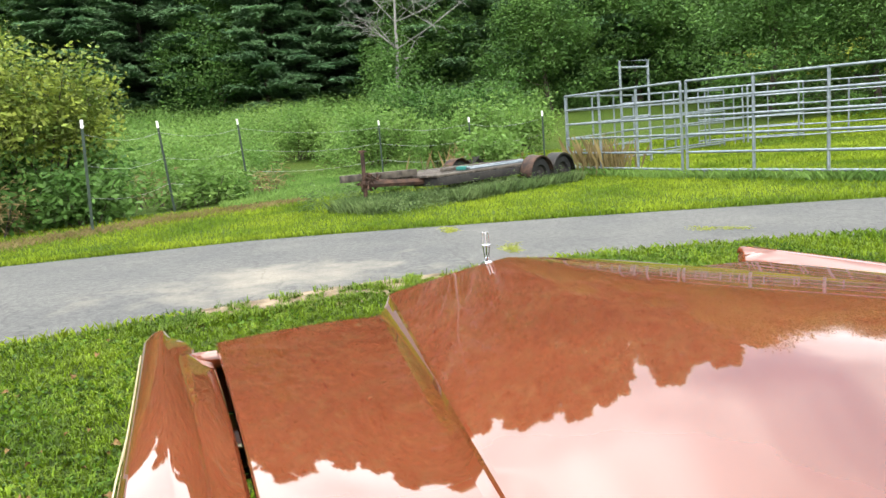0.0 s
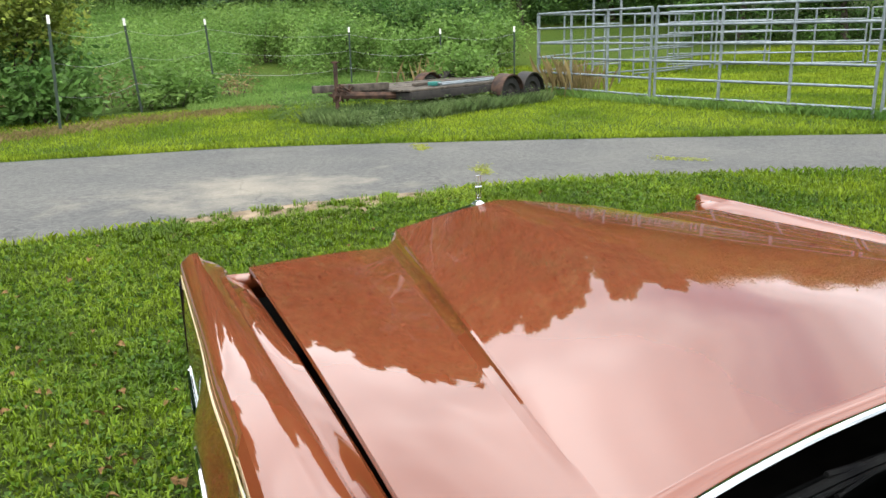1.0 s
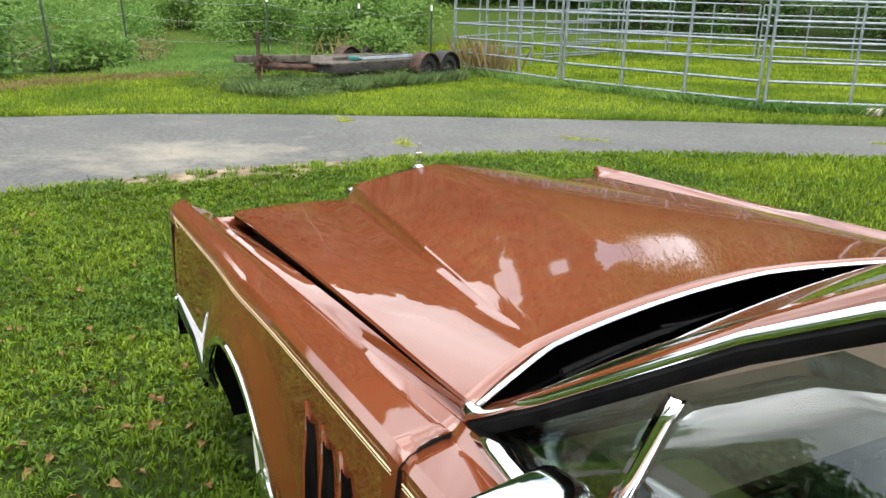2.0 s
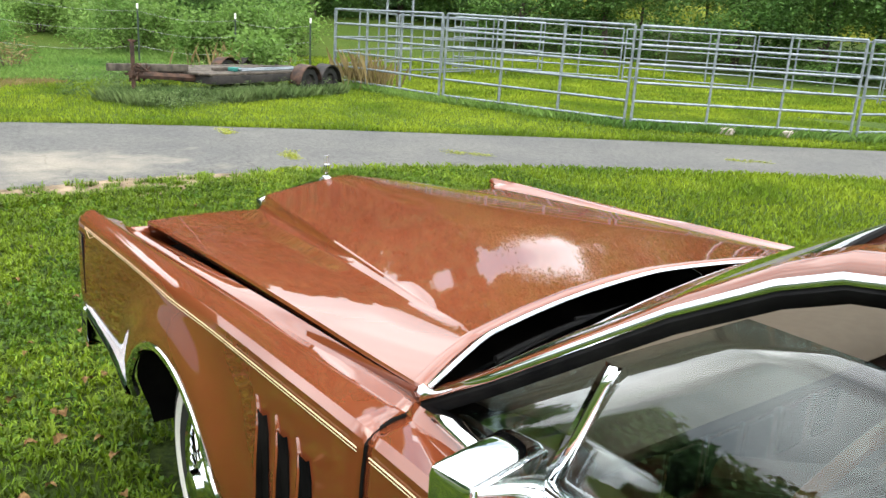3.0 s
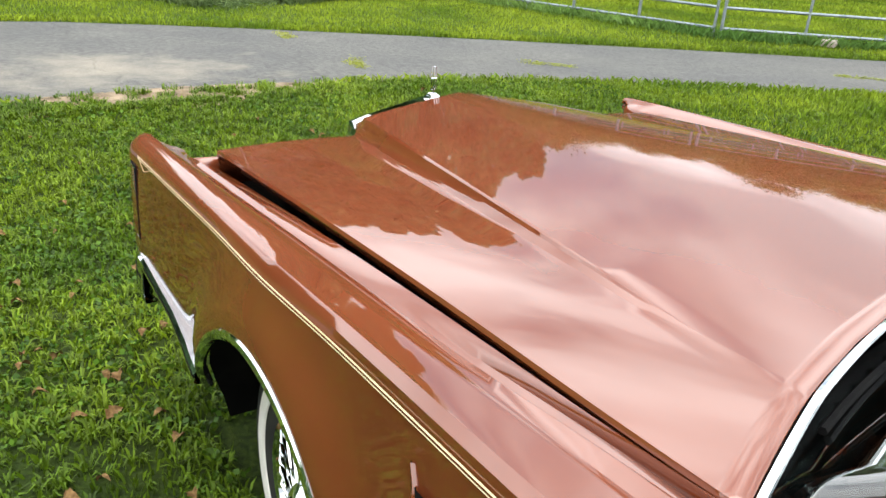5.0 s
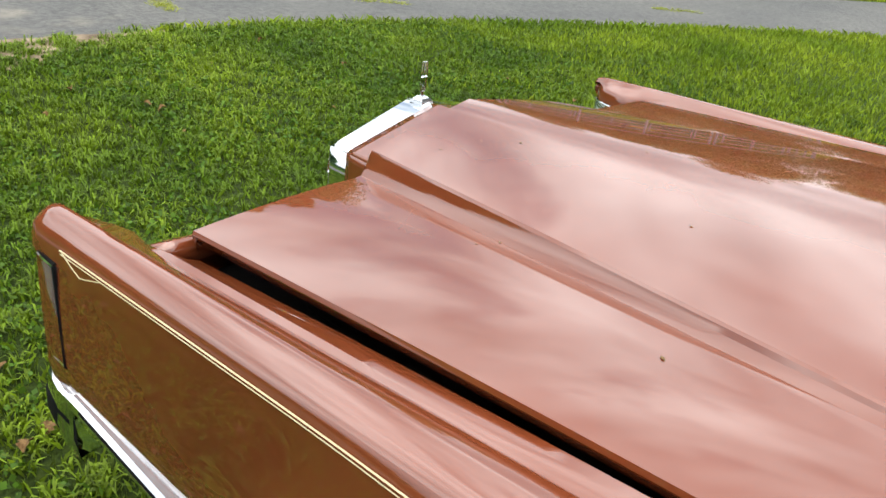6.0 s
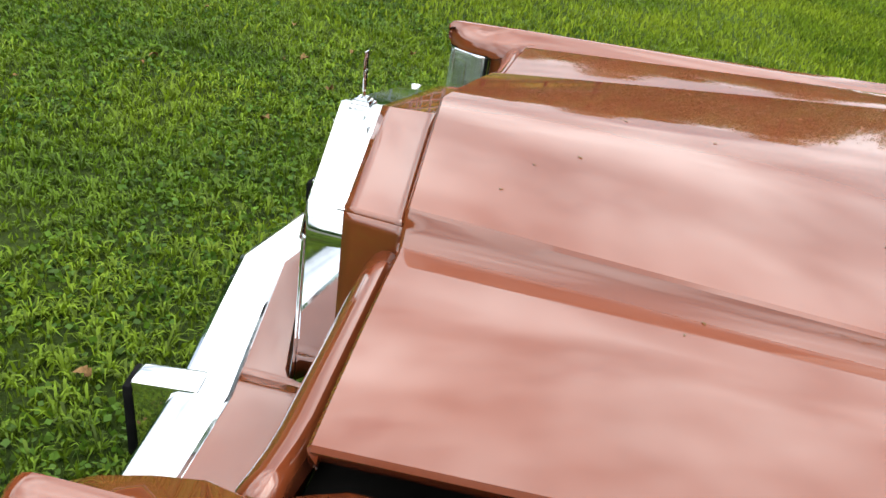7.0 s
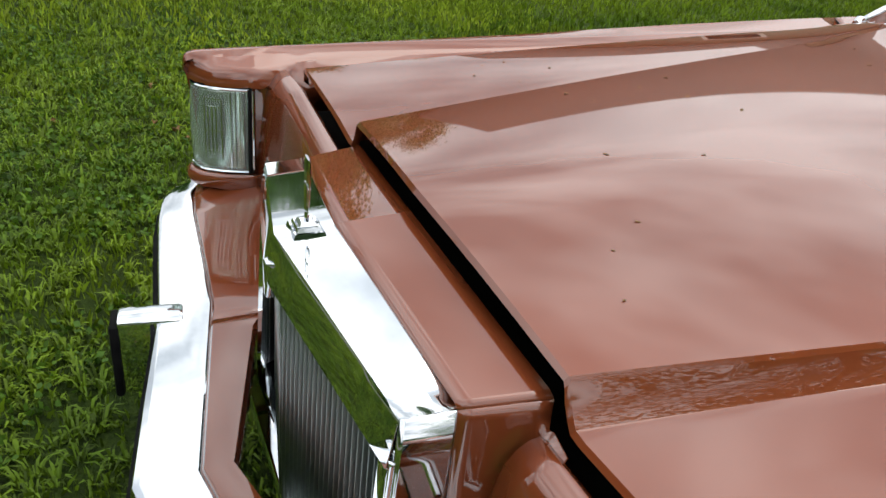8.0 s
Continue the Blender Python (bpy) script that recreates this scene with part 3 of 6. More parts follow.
def pine_tree(height, seed):
    tree = thing("pine_tree", "tall dark green white pine with layered boughs", "tree", "trees behind the meadow")
    bm = bmesh.new()
    rng = random.Random(seed)
    tube(bm, [(0.1 * math.sin(k), 0.1 * math.cos(k * 1.3), height * k / 6 - 0.2) for k in range(7)], [0.2, 0.17, 0.14, 0.11, 0.08, 0.05, 0.015], 8)
    z = height * 0.06
    while z < height * 0.9:
        a = rng.random() * 6.28
        ln = 2.6 * (1 - z / height)
        tube(bm, [(0, 0, z), (math.cos(a) * ln, math.sin(a) * ln, z + 0.1)], [0.03, 0.008], 4)
        z += 0.3
    part("trunk", bm, BARK, tree)
    cr = new("crown", pine_crown(height, seed))
    cr.parent = tree
    return tree


def broad_tree(height, spread, seed, leaf=0.22, n=16000, low=0.15, mat=None, label="leafy green tree at the edge of the field"):
    tree = thing("broadleaf_tree", label, "tree", "trees behind the meadow")
    bm, tips = trunk_mesh(height * 0.8, 0.17, 9, seed)
    part("trunk", bm, BARK, tree)
    rng = random.Random(seed)
    for k in range(60):
        a, q = rng.random() * 6.28, rng.random()
        zz = height * (low + (1 - low) * rng.random())
        f = (zz / height - low) / (1 - low)
        rad = spread * math.sin(math.pi * min(1.0, 0.16 + 0.84 * f) ** 0.9) * (0.55 + 0.5 * q)
        tips.append(Vector((math.cos(a) * rad, math.sin(a) * rad, zz)))
    cr = new("crown", leaf_cloud("crown", tips, height * 0.055 + 0.12, n, leaf, mat or LEAF, seed))
    cr.parent = tree
    return tree


def stand(tree, x, y, scale=1.0, turn=0.0):
    tree.location = (x, y, ground_z(x, y))
    tree.rotation_euler[2] = turn
    tree.scale = (scale,) * 3


def skyline(x, y):
    """How high the wood's top stands at a place, seen from beside the car."""
    az = math.degrees(math.atan2(x, y))
    stops = [(-60, 16.0), (0, 17.3), (16, 19.4), (27, 20.6), (33, 18.4), (40, 17.0), (46, 13.8), (53, 11.5), (120, 11.5)]
    for (a0, e0), (a1, e1) in zip(stops, stops[1:]):
        if a0 <= az <= a1:
            return 1.0 + math.hypot(x, y) * math.tan(radians(e0 + (e1 - e0) * (az - a0) / (a1 - a0))) - ground_z(x, y)
    return 10.0


def build_trees():
    rng = random.Random(21)
    pines = [pine_tree(h, s) for h, s in ((15.0, 3), (14.2, 8), (15.6, 14))]
    spots = []
    for k in range(35):
        a = radians(122 - k * 2.1 + rng.uniform(-0.8, 0.8))
        dist = 39 + rng.uniform(-2.0, 3.0) + (3.5 if k % 2 else 0)
        spots.append((dist * math.cos(a), dist * math.sin(a)))
    for i, (x, y) in enumerate(spots):
        m = Matrix.Translation((x, y, ground_z(x, y) - 0.1)) @ Matrix.Rotation(rng.random() * 6.28, 4, "Z")
        sc = rng.uniform(0.97, 1.10) * skyline(x, y) / (15.0, 14.2, 15.6)[i % 3]
        t = pines[i] if i < 3 else copy_thing(pines[i % 3], m)
        t.matrix_basis = m @ Matrix.Diagonal((sc, sc, sc, 1))
    broads = [broad_tree(9.0, 3.0, 31, 0.17, 30000, 0.08), broad_tree(7.0, 2.8, 37, 0.16, 26000, 0.03), broad_tree(13.0, 4.2, 41, 0.19, 40000, 0.26)]
    places = [(10.5, 36.5, 1), (13.5, 37.5, 0), (15.5, 30.5, 1), (-6.5, 39.0, 0), (2.0, 38.5, 1), (-14.0, 33.0, 2)]
    for k in range(20):
        a, d = radians(54 - 3.9 * k + rng.uniform(-1, 1)), 37 + rng.uniform(-2.5, 4.5)
        places.append((d * math.cos(a), d * math.sin(a), 2))
        if k % 2 == 0:
            a2, d2 = a + radians(rng.uniform(1, 3)), d - 5
            places.append((d2 * math.cos(a2), d2 * math.sin(a2), 0 if k % 4 else 1))
    for i, (x, y, k) in enumerate(places):
        m = Matrix.Translation((x, y, ground_z(x, y) - 0.1)) @ Matrix.Rotation(i * 1.1, 4, "Z")
        sc = (0.84 + 0.18 * ((i * 37) % 10) / 10) * (skyline(x, y) / 12.6 if k == 2 else 1.0)
        t = broads[k] if i == [p[2] for p in places].index(k) else copy_thing(broads[k], m)
        t.matrix_basis = m @ Matrix.Diagonal((sc, sc, sc, 1))
    # the bright hay slope beyond them
    r = np.random.RandomState(44)
    sp = []
    while len(sp) < 26000:
        a, d = radians(r.uniform(-25, 56)), r.uniform(44, 110)
        x, y = d * math.cos(a), d * math.sin(a)
        sp.append((x, y, ground_z(x, y)))
    blades("hill_grass", HAY, "sunlit pale hay field on the rise", "grass", np.array(sp, dtype=np.float32), 0.35, 0.55, 0.8, 45)
    # the unbroken mass of wood further back
    r = np.random.RandomState(17)
    centres = []
    for k in range(1500):
        a = radians(r.uniform(56, 128))
        d = r.uniform(46, 56)
        x, y = d * math.cos(a), d * math.sin(a)
        top = 8.0 + 2.5 * smoothstep(1.1, 1.5, a) + 2.0 * noise.noise(Vector((a * 9, 0, 2))) + (d - 46) * 0.35
        centres.append((x, y, ground_z(x, y) + top * r.rand() ** 0.8))
    # low unseen woods added on the left, keeping bright horizon off the car's side
    for k in range(1100):
        a = radians(r.uniform(128, 235))
        d = r.uniform(48, 56)
        x, y = d * math.cos(a), d * math.sin(a)
        centres.append((x, y, ground_z(x, y) + (5.2 + 1.5 * noise.noise(Vector((a * 9, 0, 2)))) * r.rand() ** 0.8))
    ob = new("far_woods", leaf_cloud("far_woods", centres, 0.9, 130000, 0.7, WOODS, 18, 0.9, 0.6))
    tagged(ob, "dense dark green woods behind the field, and low unseen woods added on the left", "woods", kind="stuff")
    # a bare grey tree before the pines
    dead = thing("dead_tree", "bare grey dead tree hung with creeper", "tree")
    bm, tips = trunk_mesh(9.0, 0.10, 16, 5, 0.45)
    r2 = random.Random(6)
    for p in list(tips):
        for q in range(5):
            e = p + Vector((r2.uniform(-1, 1), r2.uniform(-1, 1), r2.uniform(-0.5, 0.7))) * 0.9
            tube(bm, [p, (p + e) / 2 + Vector((0, 0, 0.1)), e], [0.011, 0.008, 0.003], 4)
    part("trunk", bm, DEADBARK, dead)
    vine = new("creeper", leaf_cloud("creeper", [Vector((0.2 * math.sin(k), 0.2 * math.cos(k), 0.25 * k)) for k in range(14)], 0.55, 3500, 0.16, LEAF, 15))
    vine.parent = dead
    stand(dead, 8.6, 31.5)
    # the tree beyond the driver's side, seen in the side glass
    t = broad_tree(8.5, 3.3, 47, 0.14, 20000, 0.22, label="leafy tree beside the lawn")
    stand(t, -8.2, -4.6)


def build_meadow():
    """Tall weeds filling the field behind the fence."""
    r = np.random.RandomState(31)
    centres = []
    for k in range(7000):
        x, y = r.uniform(-22, 24), r.uniform(16.5, 39)
        if (3.0 < x < 12.0 and y < 19.6 + 0.62 * (x - 4)) or y < 17.5 + 0.1 * x + 2.0 * noise.noise(Vector((x * 0.3, 0, 0))) or (x > 6.0 and y < 33 and x > 6.0 + (33 - y) * -0.02 and y < 15 + x):
            continue
        if 1.2 < x < 3.8 and y < 24 and abs(x - 1.6 - 0.12 * (y - 12)) < 0.9:
            continue
        g = ground_z(x, y)
        tall = 0.72 + 0.6 * noise.noise(Vector((x * 0.3, y * 0.3, 5))) + 0.45 * r.rand()
        for q in range(3):
            centres.append((x + r.normal(0, 0.18), y + r.normal(0, 0.18), g + max(0.12, tall) * (0.25 + 0.38 * q)))
    ob = new("meadow_weeds", leaf_cloud("meadow_weeds", centres, 0.21, 400000, 0.105, WEED, 33, 0.9, 0.38))
    tagged(ob, "tall green weeds filling the meadow", "weeds", kind="stuff")
    # taller leafy clumps
    for x, y, h, w, n in ((7.4, 24.0, 2.1, 1.1, 2600), (9.4, 23.5, 2.3, 1.2, 2600), (6.2, 18.6, 1.2, 0.6, 1500), (7.6, 18.3, 1.6, 0.7, 1700), (5.0, 21.0, 1.5, 1.0, 1700), (9.4, 20.5, 1.5, 0.8, 1500), (3.3, 25.0, 1.5, 1.2, 1700), (5.3, 12.9, 0.85, 0.35, 1000)):
        b = thing("shrub", "leafy green shrub among the meadow weeds", "shrub", "meadow shrubs", (x, y, ground_z(x, y)))
        bm = bmesh.new()
        rr = random.Random(int(x * 10))
        cs = []
        for k in range(9):
            e = Vector((rr.uniform(-w, w), rr.uniform(-w, w), h * rr.uniform(0.6, 1.0)))
            tube(bm, [(e.x * 0.15, e.y * 0.15, -0.05), e * 0.6, e], [0.02, 0.014, 0.004], 4)
            cs += [e, e * 0.75, e * 0.5]
        part("stem", bm, BARK, b)
        c = new("foliage", leaf_cloud("foliage", cs, 0.26, int(n * 2.6), 0.115, WEED if n < 2000 else LEAF, int(y * 7), 0.8, 0.45))
        c.parent = b


def build_left_bush():
    x, y = -3.2, 13.6
    b = thing("elder_bush", "tall yellow-green leafy bush tangled in the fence", "bush", at=(x, y, ground_z(x, y)))
    bm = bmesh.new()
    rr = random.Random(8)
    cs, lowc = [], []
    for k in range(24):
        e = Vector((rr.uniform(-1.9, 1.25), rr.uniform(-1.0, 0.9), rr.uniform(1.7, 3.3)))
        e.z -= 0.35 * abs(e.x)
        tube(bm, [(e.x * 0.2, e.y * 0.2, -0.1), (e.x * 0.6, e.y * 0.6, e.z * 0.55), e], [0.035, 0.02, 0.006], 5)
        cs += [e, e * 0.85, e * 0.7 + Vector((0, 0, 0.2))]
        lowc += [Vector((e.x * 0.9, e.y - 0.2, e.z * 0.15)), Vector((e.x, e.y * 0.8, e.z * 0.4)), Vector((e.x * 1.1, e.y - 0.3, 0.5))]
    part("stem", bm, BARK, b)
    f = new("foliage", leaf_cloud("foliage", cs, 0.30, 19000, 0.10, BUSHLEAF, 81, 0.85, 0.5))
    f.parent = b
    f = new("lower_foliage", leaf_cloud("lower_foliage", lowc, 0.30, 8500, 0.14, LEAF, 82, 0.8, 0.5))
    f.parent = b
    for i, (x, y, h, n, mat) in enumerate(((-2.3, 12.6, 0.8, 900, LEAF), (-0.2, 14.6, 0.7, 900, WEED), (0.3, 15.2, 0.6, 700, WEED), (-0.9, 14.4, 0.5, 500, WEED), (1.15, 16.0, 0.45, 400, DRYGRASS), (-3.6, 12.0, 0.7, 700, DRYGRASS), (-1.3, 15.6, 0.6, 500, DRYGRASS))):
        s = thing("shrub", "low weedy scrub along the fence line" if mat is not DRYGRASS else "dry tan grass tuft along the fence", "shrub", "fence scrub", (x, y, ground_z(x, y)))
        bm = bmesh.new()
        cs = []
        for k in range(8):
            e = Vector((rr.uniform(-0.6, 0.6), rr.uniform(-0.4, 0.4), h * rr.uniform(0.4, 1.1)))
            tube(bm, [(e.x * 0.3, e.y * 0.3, -0.05), e], [0.012, 0.004], 4)
            cs += [e, e * 0.6]
        part("stem", bm, BARK, s)
        c = new("foliage", leaf_cloud("foliage", cs, 0.17, n, 0.15, mat, 90 + i, 0.8, 0.35 if mat is not DRYGRASS else 0.12))
        c.parent = s


FENCE = [(-2.1, 11.3, 1.95, 2), (-0.84, 13.8, 1.95, -4), (0.84, 16.8, 1.98, -3), (4.45, 18.3, 1.74, 0), (6.47, 17.0, 1.635, 0), (7.67, 15.24, 1.635, 0)]


def build_fence():
    tops = []
    for x, y, top, leanx in FENCE:
        g = ground_z(x, y) - 0.1
        p = thing("fence_post", "green steel T-post with a white tip", "fence post", "wire fence posts", (x, y, g))
        h = top - g
        bm = bmesh.new()
        box(bm, -0.022, 0.022, -0.004, 0.004, 0, h - 0.13)
        box(bm, -0.004, 0.004, 0.003, 0.03, 0, h - 0.13)
        part("shaft", bm, POSTGREEN, p)
        bm = bmesh.new()
        box(bm, -0.023, 0.023, -0.005, 0.005, h - 0.13, h)
        box(bm, -0.005, 0.005, 0.003, 0.031, h - 0.13, h)
        part("tip", bm, POSTWHITE, p, "white painted tip")
        p.rotation_euler[1] = radians(leanx)
        tops.append((Vector((x, y, g)), Vector((math.sin(radians(leanx)), 0, math.cos(radians(leanx)))), h))
    for a, b in ((0, 1), (1, 2), (2, 3), (3, 4), (4, 5)):
        w = thing("fence_wire", "thin slack wire fence strands", "wire fence", "wire fence strands")
        for f in (0.35, 0.62, 0.88):
            bm = bmesh.new()
            p0 = tops[a][0] + tops[a][1] * tops[a][2] * f
            p1 = tops[b][0] + tops[b][1] * tops[b][2] * f
            tube(bm, [p0 + (p1 - p0) * t - Vector((0, 0, 0.12 * math.sin(math.pi * t))) for t in (0, 0.25, 0.5, 0.75, 1)], 0.003, 4)
            part("strand", bm, WIRE, w)


def corral_panel(length, height=1.62):
    """One free-standing pipe panel, six rails, along +x from its origin."""
    p = thing("corral_panel", "galvanised six-rail pipe corral panel", "corral panel", "corral panels")
    r = 0.021
    for k in range(6):
        z = 0.16 + (height - 0.16) * (k / 5)
        bm = bmesh.new()
        tube(bm, [(0.03, 0, z), (length - 0.03, 0, z)], r, 8)
        part("rail", bm, GALV, p)
    for x in (0.03, length - 0.03):
        bm = bmesh.new()
        tube(bm, [(x, 0, 0.0), (x, 0, height)], r * 1.15, 8)
        part("end_post", bm, GALV, p)
    for x in (length * 0.34, length * 0.66):
        bm = bmesh.new()
        tube(bm, [(x, 0.0, 0.16), (x, 0.0, height)], r * 1.25, 8, squash=0.8)
        part("upright", bm, GALV, p)
    for x in (0.35, length - 0.35):
        bm = bmesh.new()
        tube(bm, [(x, 0, 0.16), (x, 0, -0.02)], r * 0.8, 6)
        part("foot", bm, GALV, p)
    return p


CORRAL = [(7.05, 12.9), (7.33, 9.22), (8.5, 5.68), (11.65, 3.6), (15.1, 2.9), (18.6, 4.4), (20.6, 7.6), (20.4, 11.4), (18.2, 14.6), (14.6, 16.6), (10.6, 15.9)]


def build_corral():
    loop = CORRAL + [CORRAL[0]]
    first = None
    for (x0, y0), (x1, y1) in zip(loop, loop[1:]):
        ln = math.hypot(x1 - x0, y1 - y0)
        z0, z1 = ground_z(x0, y0), ground_z(x1, y1)
        m = Matrix.Translation((x0, y0, z0)) @ Matrix.Rotation(math.atan2(y1 - y0, x1 - x0), 4, "Z") @ Matrix.Rotation(-math.atan2(z1 - z0, ln), 4, "Y")
        if first is None:
            first = corral_panel(3.7)
            t = first
        else:
            t = copy_thing(first, m)
        t.matrix_basis = m @ Matrix.Diagonal((ln / 3.7 * 0.985, 1, 1, 1))
    # walk-through frame gate and a loose panel inside
    g = thing("gate_frame", "tall galvanised walk-through gate frame", "gate", at=(8.95, 13.8, ground_z(8.95, 13.8)))
    bm = bmesh.new()
    tube(bm, [(0, 0, 0), (0, 0, 2.35), (0.86, 0.2, 2.35), (0.86, 0.2, 0)], 0.03, 8)
    part("hoop", bm, GALV, g)
    bm = bmesh.new()
    tube(bm, [(0, 0, 2.2), (0.86, 0.2, 2.2)], 0.025, 8)
    part("crossbar", bm, GALV, g)
    for k in range(5):
        bm = bmesh.new()
        tube(bm, [(0, 0, 0.2 + 0.3 * k), (0.86, 0.2, 0.2 + 0.3 * k)], 0.02, 8)
        part("rung", bm, GALV, g)
    for x, y, a, ln in ((11.0, 15.2, 25, 3.2), (13.5, 17.2, -20, 3.0)):
        m = Matrix.Translation((x, y, ground_z(x, y))) @ Matrix.Rotation(radians(a), 4, "Z")
        t = copy_thing(first, m)
        t.matrix_basis = m @ Matrix.Diagonal((ln / 3.7, 1, 1, 1))
    for x, y, a in ((9.85, 4.75, 20), (10.75, 4.25, 5)):
        s = thing("block", "pale stone block lying by the panels", "block", "pale blocks", (x, y, ground_z(x, y) + 0.02))
        bm = bmesh.new()
        box(bm, -0.17, 0.17, -0.09, 0.09, 0, 0.10, 0.012, Matrix.Rotation(radians(a), 4, "Z"))
        part("stone", bm, STONE, s)


def build_trailer():
    ox, oy = 1.97, 10.08
    ang = radians(27)
    g = ground_z(ox + 2, oy) - 0.03
    t = thing("flatbed_trailer", "rusty tandem-axle flatbed trailer overgrown with weeds", "trailer", at=(ox, oy, g))
    t.rotation_euler[2] = ang
    bm = bmesh.new()
    tube(bm, [(0, 0, 0.42), (1.25, 0.55, 0.36)], 0.05, 6, squash=1.2)
    tube(bm, [(0, 0, 0.42), (1.25, -0.55, 0.36)], 0.05, 6, squash=1.2)
    part("tongue", bm, RUST, t, "rusted A-frame tongue")
    bm = bmesh.new()
    box(bm, -0.33, 0.95, 0.02, 0.12, 0.47, 0.58, 0.008, Matrix.Rotation(radians(-22), 4, "Z"))
    part("timber", bm, OLDWOOD, t, "weathered brown timber across the tongue")
    bm = bmesh.new()
    tube(bm, [(0.05, 0, 0.02), (0.05, 0, 0.95)], 0.032, 8)
    box(bm, -0.05, 0.15, -0.1, 0.1, 0.0, 0.03)
    tube(bm, [(0.05, -0.08, 0.93), (0.05, 0.08, 0.93)], 0.015, 6)
    part("jack", bm, RUST, t, "rusted tongue jack")
    bm = bmesh.new()
    rng = random.Random(3)
    for k in range(60):
        tube(bm, [(0.12 + rng.uniform(-0.16, 0.26), rng.uniform(-0.14, 0.14), 0.52 + rng.uniform(-0.15, 0.08)), (0.12 + rng.uniform(-0.12, 0.22), rng.uniform(-0.14, 0.14), 0.50 + rng.uniform(-0.2, 0.08))], 0.014, 5)
    part("chain", bm, RUST, t, "heap of rusty chain")
    bm = bmesh.new()
    for y in (-0.80, 0.80):
        box(bm, 0.9, 4.45, y - 0.03, y + 0.03, 0.30, 0.43, 0.006)
    for x in (0.95, 2.1, 3.2, 4.4):
        box(bm, x - 0.03, x + 0.03, -0.80, 0.80, 0.30, 0.42, 0.006)
    part("bed_frame", bm, BLACKENED, t, "blackened steel bed frame")
    for k in range(8):
        bm = bmesh.new()
        y = -0.71 + k * 0.203
        box(bm, 0.9 - 0.1 * rng.random(), 4.45 - 0.15 * rng.random(), y - 0.095, y + 0.09, 0.435, 0.465 + 0.012 * rng.random(), 0.005)
        part("plank", bm, OLDWOOD, t, "weathered grey deck plank")
    bm = bmesh.new()
    box(bm, 1.4, 3.4, -0.5, -0.42, 0.48, 0.53, 0.008, Matrix.Rotation(radians(4), 4, "Z"))
    box(bm, 1.9, 3.8, -0.2, -0.1, 0.48, 0.52, 0.008)
    part("loose_board", bm, OLDWOOD, t, "loose old board on the deck")
    for y0, z0 in ((-0.74, 0.50), (-0.67, 0.52)):
        bm = bmesh.new()
        tube(bm, [(1.7, y0, z0), (3.15, y0 - 0.04, z0 + 0.01)], 0.018, 8)
        part("loose_pole", bm, GALV, t, "loose grey pole lying on the deck")
    bm = bmesh.new()
    box(bm, 1.62, 1.80, -0.66, -0.50, 0.48, 0.545, 0.015)
    part("teal_strap", bm, material("teal_webbing", (0.02, 0.16, 0.14), 0.8, noise_scale=30, color2=(0.03, 0.22, 0.19)), t, "bundle of teal webbing strap")
    for sy in (-1, 1):
        for x in (3.22, 3.87):
            wz = 0.265
            wh = new("trailer_wheel")
            wh.parent = t
            wh.location = (x, sy * 0.97, wz)
            rows = []
            for k in range(29):
                a = 2 * math.pi * k / 28
                rows.append([(r * math.cos(a), sy * px, r * math.sin(a)) for px, r in ((-0.09, 0.16), (-0.09, 0.26), (-0.06, 0.29), (0.05, 0.29), (0.08, 0.26), (0.08, 0.17), (0.05, 0.15))])
            bm = bmesh.new()
            loft(bm, rows)
            part("tyre", bm, TYRE, wh, "worn black tyre")
            bm = bmesh.new()
            rows = []
            for k in range(25):
                a = 2 * math.pi * k / 24
                rows.append([(r * math.cos(a), sy * px, r * math.sin(a)) for px, r in ((0.06, 0.17), (0.035, 0.15), (0.025, 0.07), (0.06, 0.05), (0.06, 0.0))])
            loft(bm, rows)
            part("rim", bm, BLACKENED, wh, "dull dark wheel rim")
            bm = bmesh.new()
            rows = []
            for k in range(15):
                a = math.pi * (k / 14) * 1.02 - 0.03
                r = 0.33
                xx, zz = x + r * math.cos(a), wz + r * 1.0 * math.sin(a)
                rows.append([(xx, sy * 1.09, zz - 0.03), (xx, sy * 1.09, zz), (xx, sy * 0.84, zz + 0.01)])
            loft(bm, rows)
            part("mudguard", bm, RUST if x < 3.5 else BLACKENED, t, "rounded rusted mudguard" if x < 3.5 else "rounded black mudguard", sharp=50, thick=0.006)
    # weeds growing through and round it
    r = np.random.RandomState(5)
    centres = []
    for k in range(230):
        x, y = r.uniform(-0.5, 4.6), r.choice([r.uniform(-1.2, -0.75), r.uniform(0.4, 1.3)])
        centres.append((ox + x * math.cos(ang) - y * math.sin(ang), oy + x * math.sin(ang) + y * math.cos(ang), g + r.uniform(0.02, 0.18 if y < 0 else 0.4)))
    ob = new("trailer_weeds", leaf_cloud("trailer_weeds", centres, 0.10, 14000, 0.060, RANK, 55, 1.0, 0.20))
    tagged(ob, "rank grass and weeds round the trailer", "weeds", kind="stuff")
    r = np.random.RandomState(6)
    sp = []
    for k in range(13000):
        x = r.uniform(-0.5, 4.2) if k % 3 else r.uniform(-0.5, 1.6)
        y = r.uniform(-1.25, -0.5) if x > 0.9 else r.uniform(-0.8, 0.3)
        wx, wy = ox + x * math.cos(ang) - y * math.sin(ang), oy + x * math.sin(ang) + y * math.cos(ang)
        sp.append((wx, wy, ground_z(wx, wy)))
    blades("trailer_grass", RANK, "unmown grass under the trailer", "grass", np.array(sp, dtype=np.float32), 0.17, 0.006, 0.8, 7)
    r = np.random.RandomState(9)
    sp = []
